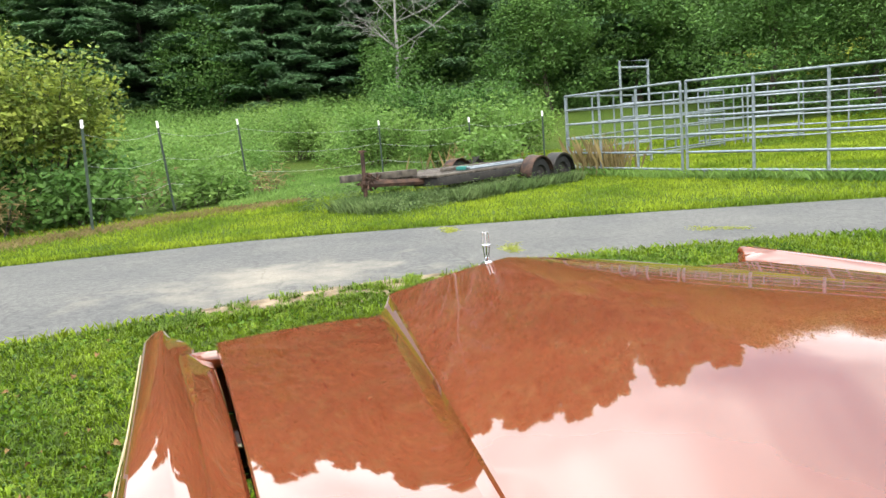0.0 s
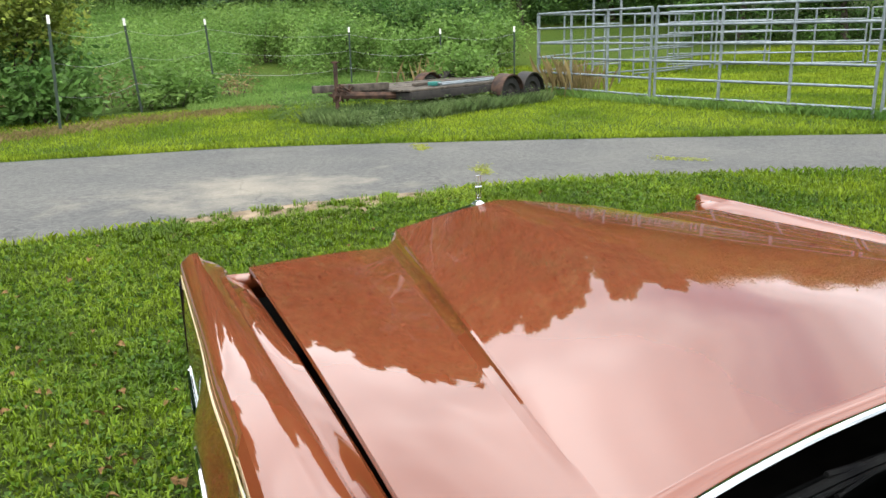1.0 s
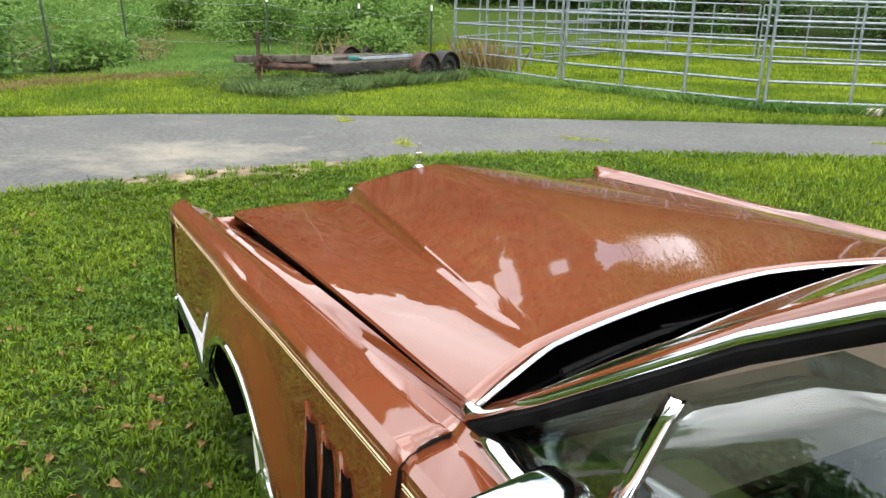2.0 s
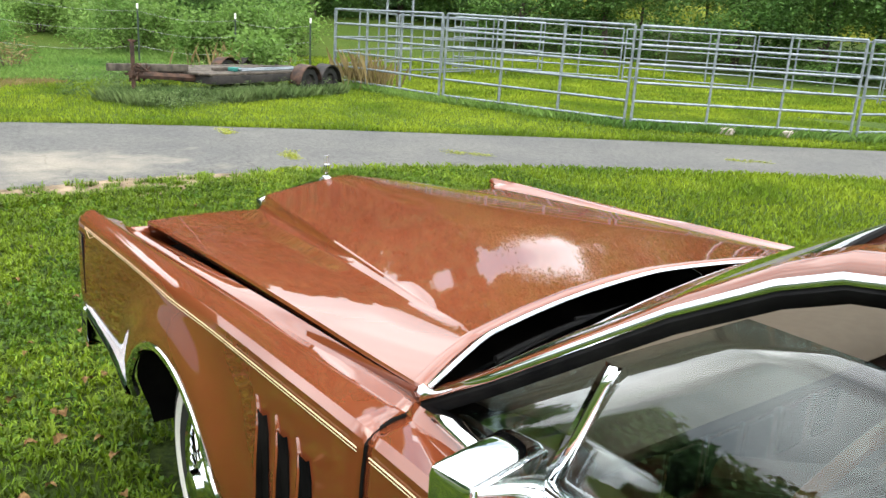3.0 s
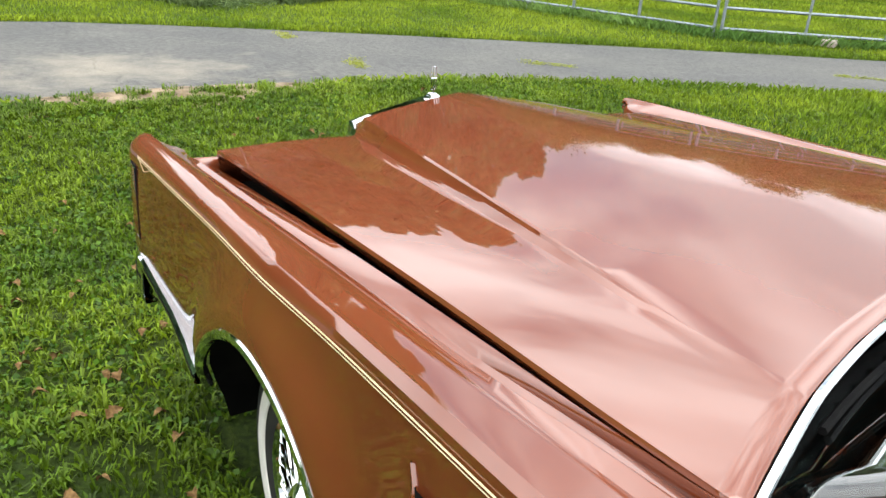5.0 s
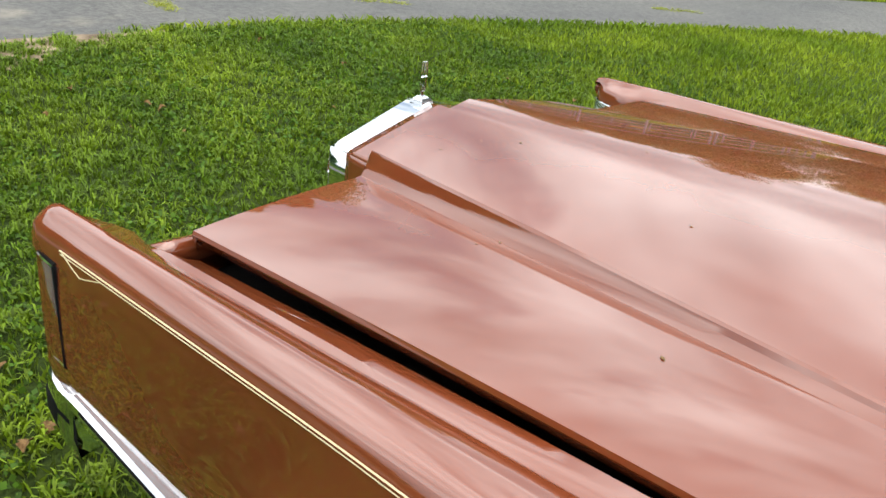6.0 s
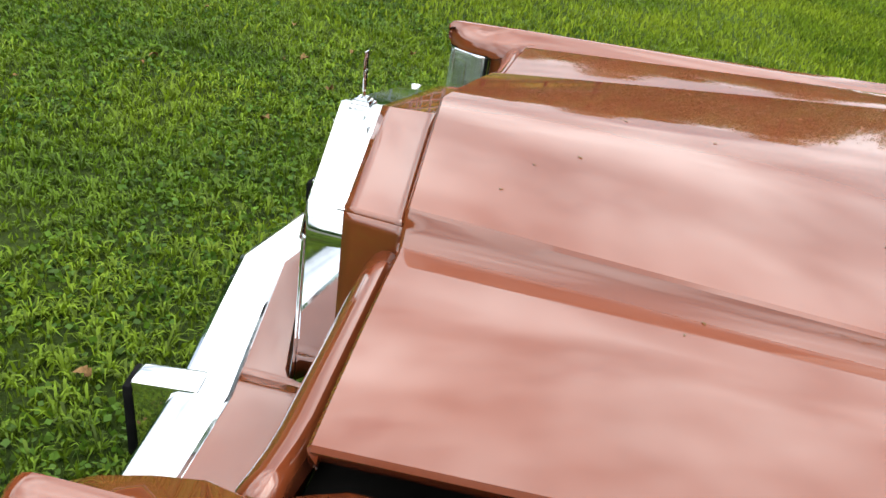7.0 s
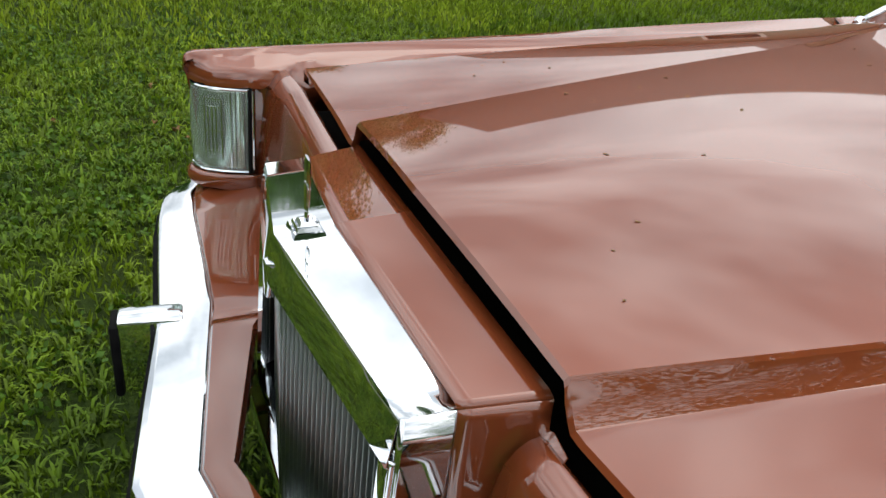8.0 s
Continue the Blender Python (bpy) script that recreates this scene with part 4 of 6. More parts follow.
    for k in range(260):
        x, y = r.normal(7.4, 0.25), r.normal(12.2, 0.5)
        sp.append((x, y, ground_z(x, y)))
    for x, y, n in ((5.0, 13.6, 120),):
        for k in range(n):
            a, b = r.normal(x, 0.4), r.normal(y, 0.4)
            sp.append((a, b, ground_z(a, b)))
    blades("dry_grass", DRYGRASS, "tall dry tan grass by the corral corner", "grass", np.array(sp, dtype=np.float32), 0.6, 0.012, 0.5, 8)
    sp = []
    for k in range(6000):
        a = r.uniform(-3.4, 1.6)
        b = 12.2 + 0.55 * (a + 0.5) + r.normal(0, 0.32)
        sp.append((a, b, ground_z(a, b)))
    blades("dry_grass", DRYGRASS, "dry mown tan grass below the fence bank", "grass", np.array(sp, dtype=np.float32), 0.06, 0.012, 1.2, 18)
    sp = []
    for (x0, y0), (x1, y1) in zip(CORRAL[:5], CORRAL[1:6]):
        for k in range(1700):
            f = r.rand()
            a, b = x0 + (x1 - x0) * f + r.normal(0, 0.10), y0 + (y1 - y0) * f + r.normal(0, 0.10)
            sp.append((a, b, ground_z(a, b)))
    blades("fence_grass", WEED, "unmown grass along the corral foot", "grass", np.array(sp, dtype=np.float32), 0.14, 0.008, 1.1, 9)


def build_road_weeds():
    rng = np.random.RandomState(12)
    for x, y, ln, a in ((2.21, 4.94, 0.5, 70), (2.22, 6.84, 0.45, 80), (4.28, 4.46, 0.55, -45), (7.75, 2.87, 0.7, -42)):
        cs = []
        for k in range(18):
            q = rng.uniform(-0.5, 0.5) * ln
            cs.append((x + q * math.cos(radians(a)) + rng.normal(0, 0.03), y + q * math.sin(radians(a)) + rng.normal(0, 0.03), ground_z(x, y) + 0.012))
        ob = new("crack_weed", leaf_cloud("crack_weed", cs, 0.035, 420, 0.030, HAY, int(x * 10), 0.12, 0.22))
        tagged(ob, "yellow-green weeds growing in an asphalt crack", "weed", kind="stuff")


def build_house():
    """The tan house that stands off the passenger side, mirrored in the paint."""
    h = thing("house", "single-storey house with tan lap siding", "house", at=(15.0, -15.0, 0.0))
    h.rotation_euler[2] = radians(40)
    bm = bmesh.new()
    box(bm, -7, 7, -4, 4, 0, 3.4)
    part("wall", bm, SIDING, h)
    bm = bmesh.new()
    for k in range(17):
        z = 0.1 + k * 0.195
        loft(bm, [[(x, 4.02, z), (x, 4.005, z + 0.19)] for x in (-7.02, 7.02)])
        loft(bm, [[(-7.02, y, z), (-7.005, y, z + 0.19)] for y in (-4.02, 4.02)])
    part("lap_boards", bm, SIDING, h, thick=0.01)
    bm = bmesh.new()
    loft(bm, [[(x, -4.6, 3.3), (x, 0, 5.6), (x, 4.6, 3.3)] for x in (-7.5, 7.5)])
    part("roof", bm, ROOFING, h, thick=0.12)
    bm = bmesh.new()
    loft(bm, [[(x, -4.0, 3.4), (x, 0, 5.45), (x, 4.0, 3.4)] for x in (-6.99, -6.97)])
    for x in (-6.98, 6.98):
        v = [bm.verts.new(p) for p in ((x, -4, 3.4), (x, 4, 3.4), (x, 0, 5.45))]
        bm.faces.new(v)
    part("gable", bm, SIDING, h)
    for x in (-4.5, 0.0, 4.5):
        bm = bmesh.new()
        box(bm, x - 0.6, x + 0.6, 3.98, 4.08, 1.0, 2.4, 0.02)
        w = part("window", bm, WHITETRIM, h, "white framed window")
        bm = bmesh.new()
        box(bm, x - 0.5, x + 0.5, 4.07, 4.10, 1.1, 2.3)
        part("pane", bm, BLACK, w)


def build_fallen_leaves():
    r = np.random.RandomState(77)
    base = []
    bm = bmesh.new()
    rows = []
    for i in range(9):
        w = (0.06, 0.20, 0.36, 0.24, 0.40, 0.26, 0.30, 0.14, 0.02)[i]
        rows.append([(-0.5 + i * 0.125, y * w * (1.0 if y < 0 else 0.8 + 0.1 * (i % 3)), 0.5 * abs(y) * w + 0.22 * math.sin(i * 0.5) + 0.05 * (i % 2) * abs(y)) for y in (-1, -0.5, 0, 0.5, 1)])
    loft(bm, rows)
    me = finish(bm, "fallen_leaf", DEADLEAF, 60)
    n = 0
    while n < 280:
        x, y = (r.uniform(-3.6, 3.2), r.uniform(-2.8, 3.6)) if n % 2 else (r.normal(-1.7, 0.6), r.uniform(-2.5, 2.0))
        if under_car(x, y) or y > road_near(x) - 0.3:
            continue
        if x > -0.9 and y > -0.2 and r.rand() < 0.45:
            continue
        ob = new("fallen_leaf", me)
        s = r.uniform(0.025, 0.06)
        ob.matrix_basis = Matrix.Translation((x, y, ground_z(x, y) + 0.022 + 0.018 * r.rand())) @ Euler((r.normal(0, 0.4), r.normal(0, 0.4), r.rand() * 6.28)).to_matrix().to_4x4() @ Matrix.Diagonal((s, s, s, 1))
        tagged(ob, "curled brown fallen leaf on the lawn", "leaf", "fallen leaves")
        n += 1


def build_clover():
    sp = spots_in(-4.0, 4.0, -3.2, 3.9, 70000, 51, lambda x, y: y < road_near(x) - 0.1 and not bare(x, y) and not under_car(x, y) and noise.noise(Vector((x * 1.7, y * 1.7, 1))) > -0.12)
    sp[:, 2] += 0.022
    ob = new("lawn_clover", leaf_cloud("lawn_clover", sp, 0.008, 70000, 0.021, CLOVER, 52, 0.8, 0.95))
    tagged(ob, "clover and broad weeds in the lawn", "clover", kind="stuff")


build_clover()
build_trees()
build_meadow()
build_left_bush()
build_fence()
build_corral()
build_trailer()
build_road_weeds()
build_house()
build_fallen_leaves()


# ---- the car: nose towards +y, middle on x = 0 ----
WHEEL_Y, WHEEL_Z, ARCH_R = -1.06, 0.36, 0.405
HOOD_EDGE = 0.808


def hood_front(u):
    return -0.153 - 0.106 * u if u < 0.358 else -0.191 - 0.051 * (u - 0.358)


def hood_rear(u):
    return -1.758 - 0.168 * (u / 0.82) ** 1.9


def hood_sweep(s):
    """The upward curl of the hood towards the cowl."""
    return 0.016 * (max(0.0, s - 0.81) / 0.19) ** 2


def hood_edge_z(s):
    return 0.898 + 0.083 * s + 0.006 * math.sin(math.pi * s) + 0.4 * hood_sweep(s)


def hood_sections():
    rows = []
    for i in range(-2, 45):
        s = max(0, i) / 44
        swell = 0.006 * math.sin(math.pi * s) + hood_sweep(s)
        ur = 0.358 + 0.29 * s
        zc, zr = 1.002 + 0.030 * s + swell, 0.952 + 0.064 * s + swell
        drop = 0.050 * (1 - s) ** 0.85 * (1 - 0.55 * smoothstep(0.5, 1.0, s))
        ub = ur + 0.020 + 0.010 * (1 - s)
        zb, ze, ue = zr - drop - 0.001, hood_edge_z(s), HOOD_EDGE + 0.022 * s ** 3
        half = [(0.0, zc)]
        for k in (0.25, 0.5, 0.75, 0.93):
            half.append((ur * k, zc + (zr - zc) * k + 0.003 * math.sin(math.pi * k)))
        half += [(ur, zr), (ur + 0.004, zr - 0.12 * drop), (ur + 0.35 * (ub - ur), zr - 0.45 * drop), (ur + 0.7 * (ub - ur), zr - 0.80 * drop), (ub, zb), (ub + 0.02, zb - 0.002)]
        for k in (0.25, 0.5, 0.75, 0.92):
            half.append((ub + (ue - ub) * k, zb + (ze - zb) * k + 0.005 * math.sin(math.pi * k)))
        half += [(ue, ze), (ue + 0.002, ze - 0.006), (ue - 0.004, ze - 0.022)]
        row = []
        for sx in (-1, 1):
            side = []
            for u, z in half:
                y = hood_front(u) + (hood_rear(u) - hood_front(u)) * s
                if i < 0:
                    y += 0.004 if i == -1 else -0.006
                    z -= 0.005 if i == -1 else 0.014
                side.append((sx * u, y, z))
            row += side[::-1] if sx < 0 else side[1:]
        rows.append(row)
    return rows


def flare(y, z):
    """How far the wing swells out round the wheel opening."""
    r = max(0.0, math.hypot(y - WHEEL_Y, z - WHEEL_Z) - ARCH_R)
    return 0.036 * math.exp(-(r / 0.105) ** 2.2) if y < -0.30 else 0.0


def fender_rows(sx):
    """Cross-sections of one front wing, from the nose back to the door."""
    ys = [0.032, 0.0295, 0.023, 0.012, -0.008, -0.03, -0.08, -0.13, -0.17, -0.21, -0.26, -0.34, -0.42, -0.48, -0.52, -0.55, -0.58, -0.61, -0.635]
    ys += [WHEEL_Y + ARCH_R * math.cos(radians(a)) for a in range(0, 181, 9)]
    ys += [-1.485, -1.51, -1.54, -1.58, -1.66, -1.74, -1.80, -1.86, -1.90, -1.945]
    rows = []
    for i, y in enumerate(ys):
        k = min(1.0, max(0.0, -y / 1.94))
        top = 0.903 + 0.064 * k
        ut = 0.945 - 0.052 * k ** 1.5
        ui = 0.902 - 0.058 * k
        zi = top - 0.020 + 0.012 * smoothstep(0.75, 0.95, k)
        s = min(1.0, max(0.0, (-y - 0.21) / 1.70))
        uf = HOOD_EDGE + 0.017 + 0.022 * s ** 3 - 0.010 * s
        zf = hood_edge_z(s) - 0.034 * (1 - s) - 0.004
        nose = 1 - smoothstep(0.13, 0.235, -y)
        lo = 0.34 if abs(y - WHEEL_Y) >= ARCH_R - 1e-6 else WHEEL_Z + math.sqrt(max(0.0, ARCH_R ** 2 - (y - WHEEL_Y) ** 2))
        if i < 4:
            lo = 0.58
        elif y > -0.70:
            lo = max(lo, 0.552 + 0.0976 * y)
        prof = [(uf, zf - 0.04), (uf, zf - 0.003), (uf + 0.004, zf), (uf + 0.4 * (ui - uf), zf + 0.35 * (zi - zf)), (ui - 0.012, zi + 0.002), (ui, zi - 0.003), (ui + 0.009, zi + 0.003)]
        lens_u = 0.868 + 0.017 * smoothstep(-0.115, -0.05, y) + 0.025 * smoothstep(-0.05, 0.0, y) + 0.035 * smoothstep(0.0, 0.022, y)
        wall = [(lens_u + 0.014, 0.60), (lens_u + 0.014, 0.70), (lens_u + 0.014, 0.78), (lens_u + 0.014, 0.828), (lens_u - 0.004, 0.836), (lens_u - 0.003, top - 0.038), (lens_u + 0.008, top - 0.025)]
        prof = [(a[0] + (b[0] - a[0]) * nose, a[1] + (b[1] - a[1]) * nose) for a, b in zip(prof, wall)]
        kk = smoothstep(0.05, 0.80, k)
        prof += [((ui + ut) / 2 + 0.004, top - 0.007 - 0.007 * nose - 0.010 * kk), (ut - 0.010, top - 0.0012 - 0.0125 * kk), (ut, top - 0.0125 * kk), (ut + 0.014 + 0.03 * kk, top - 0.005 - 0.004 * kk), (0.977 - 0.005 * kk, top - 0.019 + 0.015 * kk), (0.985, top - 0.028 + 0.012 * kk)]
        z0 = top - 0.05
        for q in [j / 14 for j in range(15)]:
            z = z0 + (lo - z0) * q
            u = 0.988 + 0.008 * math.sin(math.pi * min(1, max(0, (0.90 - z) / 0.45))) - 0.065 * smoothstep(0.60, 0.34, z) if z < 0.60 else 0.988 + 0.008 * math.sin(math.pi * min(1, max(0, (0.90 - z) / 0.45)))
            u += flare(y, z)
            prof.append((u, z))
        if lo > 0.35 and i >= 4:
            prof.append((prof[-1][0] - 0.006, lo + 0.002))
        else:
            prof.append((prof[-1][0] - 0.03, lo - 0.01))
        row = []
        for u, z in prof:
            yy = y
            if i < 4:
                f, fz = ((0.45, 0.40), (0.70, 0.66), (0.87, 0.85), (0.96, 0.96))[i]
                u = 0.935 + (u - 0.935) * f if z > 0.832 else u
                zc = top - 0.030
                z = zc + (z - zc) * fz if z > 0.832 else z
            if i < 4 and z < 0.832:
                yy = -0.012
                u = 0.930 + (u - 0.930) * 0.72
            if i >= len(ys) - 3:
                yy -= 0.045 * smoothstep(0.89, 0.985, u) * (i - len(ys) + 4) / 3
            row.append((sx * u, yy, z))
        rows.append(row)
    return rows


def wheel_part(parent, x, y, sx):
    """Whitewall tyre with a wire-spoke cover; the face looks along sx."""
    w = new("wheel")
    w.parent = parent
    w.location = (x, y, WHEEL_Z)
    tagged(w, "whitewall wheel with chrome wire-spoke cover")

    def ring(bm, prof, seg=64, mat=0):
        rows = []
        for k in range(seg + 1):
            a = 2 * math.pi * k / seg
            rows.append([(sx * px, r * math.cos(a), r * math.sin(a)) for px, r in prof])
        loft(bm, rows, mat=mat)
        bmesh.ops.remove_doubles(bm, verts=bm.verts, dist=1e-5)
    bm = bmesh.new()
    ring(bm, [(-0.19, 0.20), (-0.20, 0.30), (-0.185, 0.345), (-0.16, 0.36), (-0.04, 0.36), (-0.012, 0.35), (0.0, 0.325), (0.004, 0.29), (0.0, 0.235), (-0.008, 0.205), (-0.03, 0.195)])
    part("tyre", bm, TYRE, w)
    bm = bmesh.new()
    ring(bm, [(0.004, 0.297), (0.0075, 0.295), (0.0075, 0.262), (0.004, 0.260)])
    part("whitewall_band", bm, WHITEWALL, w, "white tyre band")
    bm = bmesh.new()
    ring(bm, [(-0.03, 0.205), (0.002, 0.213), (0.008, 0.205), (0.004, 0.192), (-0.02, 0.184)])
    part("rim", bm, CHROME, w)
    bm = bmesh.new()
    ring(bm, [(-0.02, 0.186), (-0.045, 0.165), (-0.05, 0.02)])
    part("rim_dish", bm, DARK, w, "dark dish behind the spokes")
    bm = bmesh.new()
    for k in range(40):
        a = 2 * math.pi * k / 40
        a2 = a + (0.22 if k % 2 else -0.22)
        tube(bm, [(sx * 0.018, 0.058 * math.cos(a2), 0.058 * math.sin(a2)), (sx * -0.004, 0.19 * math.cos(a), 0.19 * math.sin(a))], 0.0036, 5, False)
    part("wire_spokes", bm, CHROME, w)
    bm = bmesh.new()
    ring(bm, [(-0.03, 0.075), (0.012, 0.072), (0.030, 0.060), (0.040, 0.046), (0.060, 0.040), (0.066, 0.030), (0.066, 0.0)], 32)
    part("hub_cap", bm, CHROME, w)


def build_car():
    car = thing("car", "chestnut-brown metallic luxury coupe parked on lawn with unlatched hood", "car")
    # bonnet
    bm = bmesh.new()
    loft(bm, hood_sections())
    hood = part("hood", bm, PAINT, car, "chestnut metallic hood standing slightly ajar", sharp=14, thick=0.004)
    bm = bmesh.new()
    pts = [(u, hood_rear(abs(u)) - 0.008, 0.0) for u in [-0.835 + 1.67 * i / 60 for i in range(61)]]
    strip = []
    for u, y, _ in pts:
        a = abs(u)
        ur = 0.648
        z = 1.048 + (1.032 - 1.048) * a / ur if a < ur else 1.032 + (0.988 - 1.032) * (a - ur) / (0.83 - ur)
        strip.append((u, y, z + 0.001))
    tube(bm, strip, 0.0062, 8, squash=0.8)
    part("rear_edge_trim", bm, CHROME, hood, "chrome trim on rear hood edge")
    # wings
    for sx in (-1, 1):
        bm = bmesh.new()
        rows = loft(bm, fender_rows(sx))
        bm.faces.new(rows[0])
        fender = part("front_fender", bm, PAINT, car, "blade-topped metallic front fender", sharp=38, thick=0.004)
        # pinstripes
        bm = bmesh.new()
        for dz, w in ((0.034, 0.0014), (0.041, 0.0009)):
            line = []
            for i in range(40):
                y = -0.10 - i * (1.87 / 39)
                k = -y / 1.94
                line.append((sx * (0.9926 + flare(y, 0.901 + 0.066 * k - dz)), y, 0.901 + 0.066 * k - dz))
            tube(bm, line, w, 5, squash=1.0)
        tip = [(sx * 0.9918, -0.10, 0.870), (sx * 0.9928, -0.135, 0.855), (sx * 0.9935, -0.165, 0.845), (sx * 0.9935, -0.185, 0.851), (sx * 0.9925, -0.23, 0.866)]
        tube(bm, tip, 0.0010, 5)
        part("pinstripe", bm, STRIPE, fender, "cream double pinstripe")
        # chrome lip round the wheel opening
        bm = bmesh.new()
        lip = [(sx * (1.026 - 0.065 * smoothstep(0.60, 0.34, WHEEL_Z + ARCH_R * math.sin(radians(a)))), WHEEL_Y + (ARCH_R - 0.003) * math.cos(radians(a)), WHEEL_Z + (ARCH_R - 0.003) * math.sin(radians(a))) for a in range(18, 179, 4)]
        tube(bm, lip, 0.014, 8)
        part("wheel_arch_trim", bm, CHROME, fender, "chrome wheel-opening moulding")
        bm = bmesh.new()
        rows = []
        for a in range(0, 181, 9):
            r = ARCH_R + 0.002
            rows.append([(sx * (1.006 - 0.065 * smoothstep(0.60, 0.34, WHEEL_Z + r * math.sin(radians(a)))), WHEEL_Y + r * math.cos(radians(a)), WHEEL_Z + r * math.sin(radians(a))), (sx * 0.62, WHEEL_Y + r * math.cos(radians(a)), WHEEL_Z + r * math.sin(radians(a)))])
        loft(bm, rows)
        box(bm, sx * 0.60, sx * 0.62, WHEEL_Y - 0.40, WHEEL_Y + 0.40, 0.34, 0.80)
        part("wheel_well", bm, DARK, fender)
        # three gills behind the wheel: rearward-rising wedges, a black sheet painting each slot's shade
        for k in range(3):
            y = -1.592 - 0.094 * k
            zt = 0.860 - 0.004 * k
            steps = ((zt, 0.003, 0.000), (zt - 0.025, 0.016, 0.003), (zt - 0.060, 0.030, 0.011), (zt - 0.12, 0.036, 0.018), (zt - 0.22, 0.040, 0.022), (zt - 0.34, 0.038, 0.020), (zt - 0.38, 0.004, 0.002))
            bm = bmesh.new()
            rows = []
            for z, w, d in steps:
                rows.append([(sx * 0.990, y + 0.028, z), (sx * (0.996 + d * 0.45), y + 0.026 - w * 0.45, z), (sx * (0.997 + d), y + 0.026 - w, z), (sx * (0.992 + d), y + 0.022 - w, z), (sx * 0.990, y + 0.022 - w, z)])
            loft(bm, rows)
            gill = part("gill", bm, PAINT, fender, "raised vertical fender gill", sharp=25)
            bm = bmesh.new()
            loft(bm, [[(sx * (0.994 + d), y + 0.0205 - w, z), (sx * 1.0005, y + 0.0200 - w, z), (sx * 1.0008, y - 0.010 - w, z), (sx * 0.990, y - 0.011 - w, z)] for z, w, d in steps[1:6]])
            part("gill_slot_shade", bm, DARK, gill, "near-black sheet for the shade in the gill slot", sharp=60)
        # low side moulding ahead of the wheel
        bm = bmesh.new()
        loft(bm, [[(sx * (0.975 + o), y, z + 0.019), (sx * (1.000 + o), y, z + 0.018), (sx * (1.008 + o), y, z + 0.010), (sx * (1.005 + o), y, z + 0.003), (sx * (1.005 + o), y, z - 0.003), (sx * (1.008 + o), y, z - 0.010), (sx * (0.998 + o), y, z - 0.018), (sx * (0.965 + o), y, z - 0.016)] for y, z, o in ((-0.10, 0.556, 0.0), (-0.14, 0.553, 0.0), (-0.40, 0.527, 0.001), (-0.54, 0.513, 0.010), (-0.60, 0.507, 0.017), (-0.672, 0.500, 0.022))])
        mould = part("side_moulding", bm, CHROME, fender, "chrome side moulding")
        # dark line in the groove between the two chrome ridges
        bm = bmesh.new()
        tube(bm, [(sx * 1.0055, -0.13, 0.554), (sx * 1.0065, -0.40, 0.527), (sx * 1.0155, -0.54, 0.513), (sx * 1.0225, -0.60, 0.507), (sx * 1.0275, -0.668, 0.5005)], 0.003, 6)
        part("moulding_groove", bm, BLACK, mould, "dark line along the moulding groove")
        # corner lamp
        bm = bmesh.new()
        path = [(0.870, -0.100), (0.876, -0.075), (0.890, -0.035), (0.908, -0.002), (0.930, 0.016), (0.955, 0.020), (0.980, 0.010), (0.990, -0.008), (0.994, -0.04), (0.995, -0.078)]
        rows = []
        for z, ins in ((0.622, 0.012), (0.632, 0.0), (0.73, -0.002), (0.822, 0.0), (0.831, 0.010)):
            rows.append([(sx * (u + (0.935 - u) * ins * 6), y - ins, z) for u, y in path])
        loft(bm, rows)
        lamp = part("corner_lamp", bm, LENS, fender, "clear wraparound corner lamp lens", thick=0.004)
        bm = bmesh.new()
        loft(bm, [[(sx * (0.935 + (u - 0.935) * 0.86), y - 0.012, z) for u, y in path] for z in (0.63, 0.70, 0.76, 0.825)])
        part("reflector", bm, LAMP_BACK, lamp)
        for z in (0.624, 0.830):
            bm = bmesh.new()
            tube(bm, [(sx * (u + 0.001), y + 0.001, z) for u, y in path], 0.0036, 6)
            part("lamp_bezel", bm, CHROME, lamp, "chrome lamp bezel")
        bm = bmesh.new()
        for u, y in (path[0], path[-1]):
            tube(bm, [(sx * u, y, 0.622), (sx * u, y, 0.832)], 0.0055, 6)
        tube(bm, [(sx * u, y - 0.003, 0.835) for u, y in path], 0.004, 6)
        part("lamp_gasket", bm, BLACK, lamp, "black rubber lamp gasket")
        bm = bmesh.new()
        for k in range(3):
            q = (0.25 + 0.25 * k)
            u, y = 0.890 + 0.018 * q, -0.035 + 0.033 * q
            tube(bm, [(sx * (u - 0.003), y, 0.675), (sx * (u - 0.003), y, 0.785)], 0.0022, 5)
        for z in (0.655, 0.675, 0.727, 0.785, 0.805):
            tube(bm, [(sx * 0.886, -0.038, z), (sx * 0.904, -0.003, z)], 0.0022, 5)
        for q in (0, 1):
            tube(bm, [(sx * (0.885 + 0.019 * q), -0.038 + 0.035 * q, 0.655), (sx * (0.885 + 0.019 * q), -0.038 + 0.035 * q, 0.805)], 0.0022, 5)
        for k in range(6):
            tube(bm, [(sx * (0.8675 + 0.0026 * k), -0.108 + 0.010 * k, 0.632), (sx * (0.8675 + 0.0026 * k), -0.108 + 0.010 * k, 0.824)], 0.0016, 5)
        part("lens_ribs", bm, CHROME, lamp)
        # rounded painted sill under the lamp
        bm = bmesh.new()
        rows = []
        for t in range(9):
            a = math.pi * t / 8
            rows.append([(sx * u, y + 0.004 + 0.016 * math.sin(a), 0.598 + 0.020 * math.cos(a)) for u, y in ((0.86, -0.16), (0.862, -0.11), (0.88, -0.05), (0.905, -0.005), (0.935, 0.016), (0.962, 0.016), (0.988, -0.005), (0.994, -0.06), (0.99, -0.14))])
        loft(bm, rows)
        part("lamp_sill", bm, PAINT, fender, sharp=40, thick=0.004)
    # header behind the grille
    bm = bmesh.new()
    rows = []
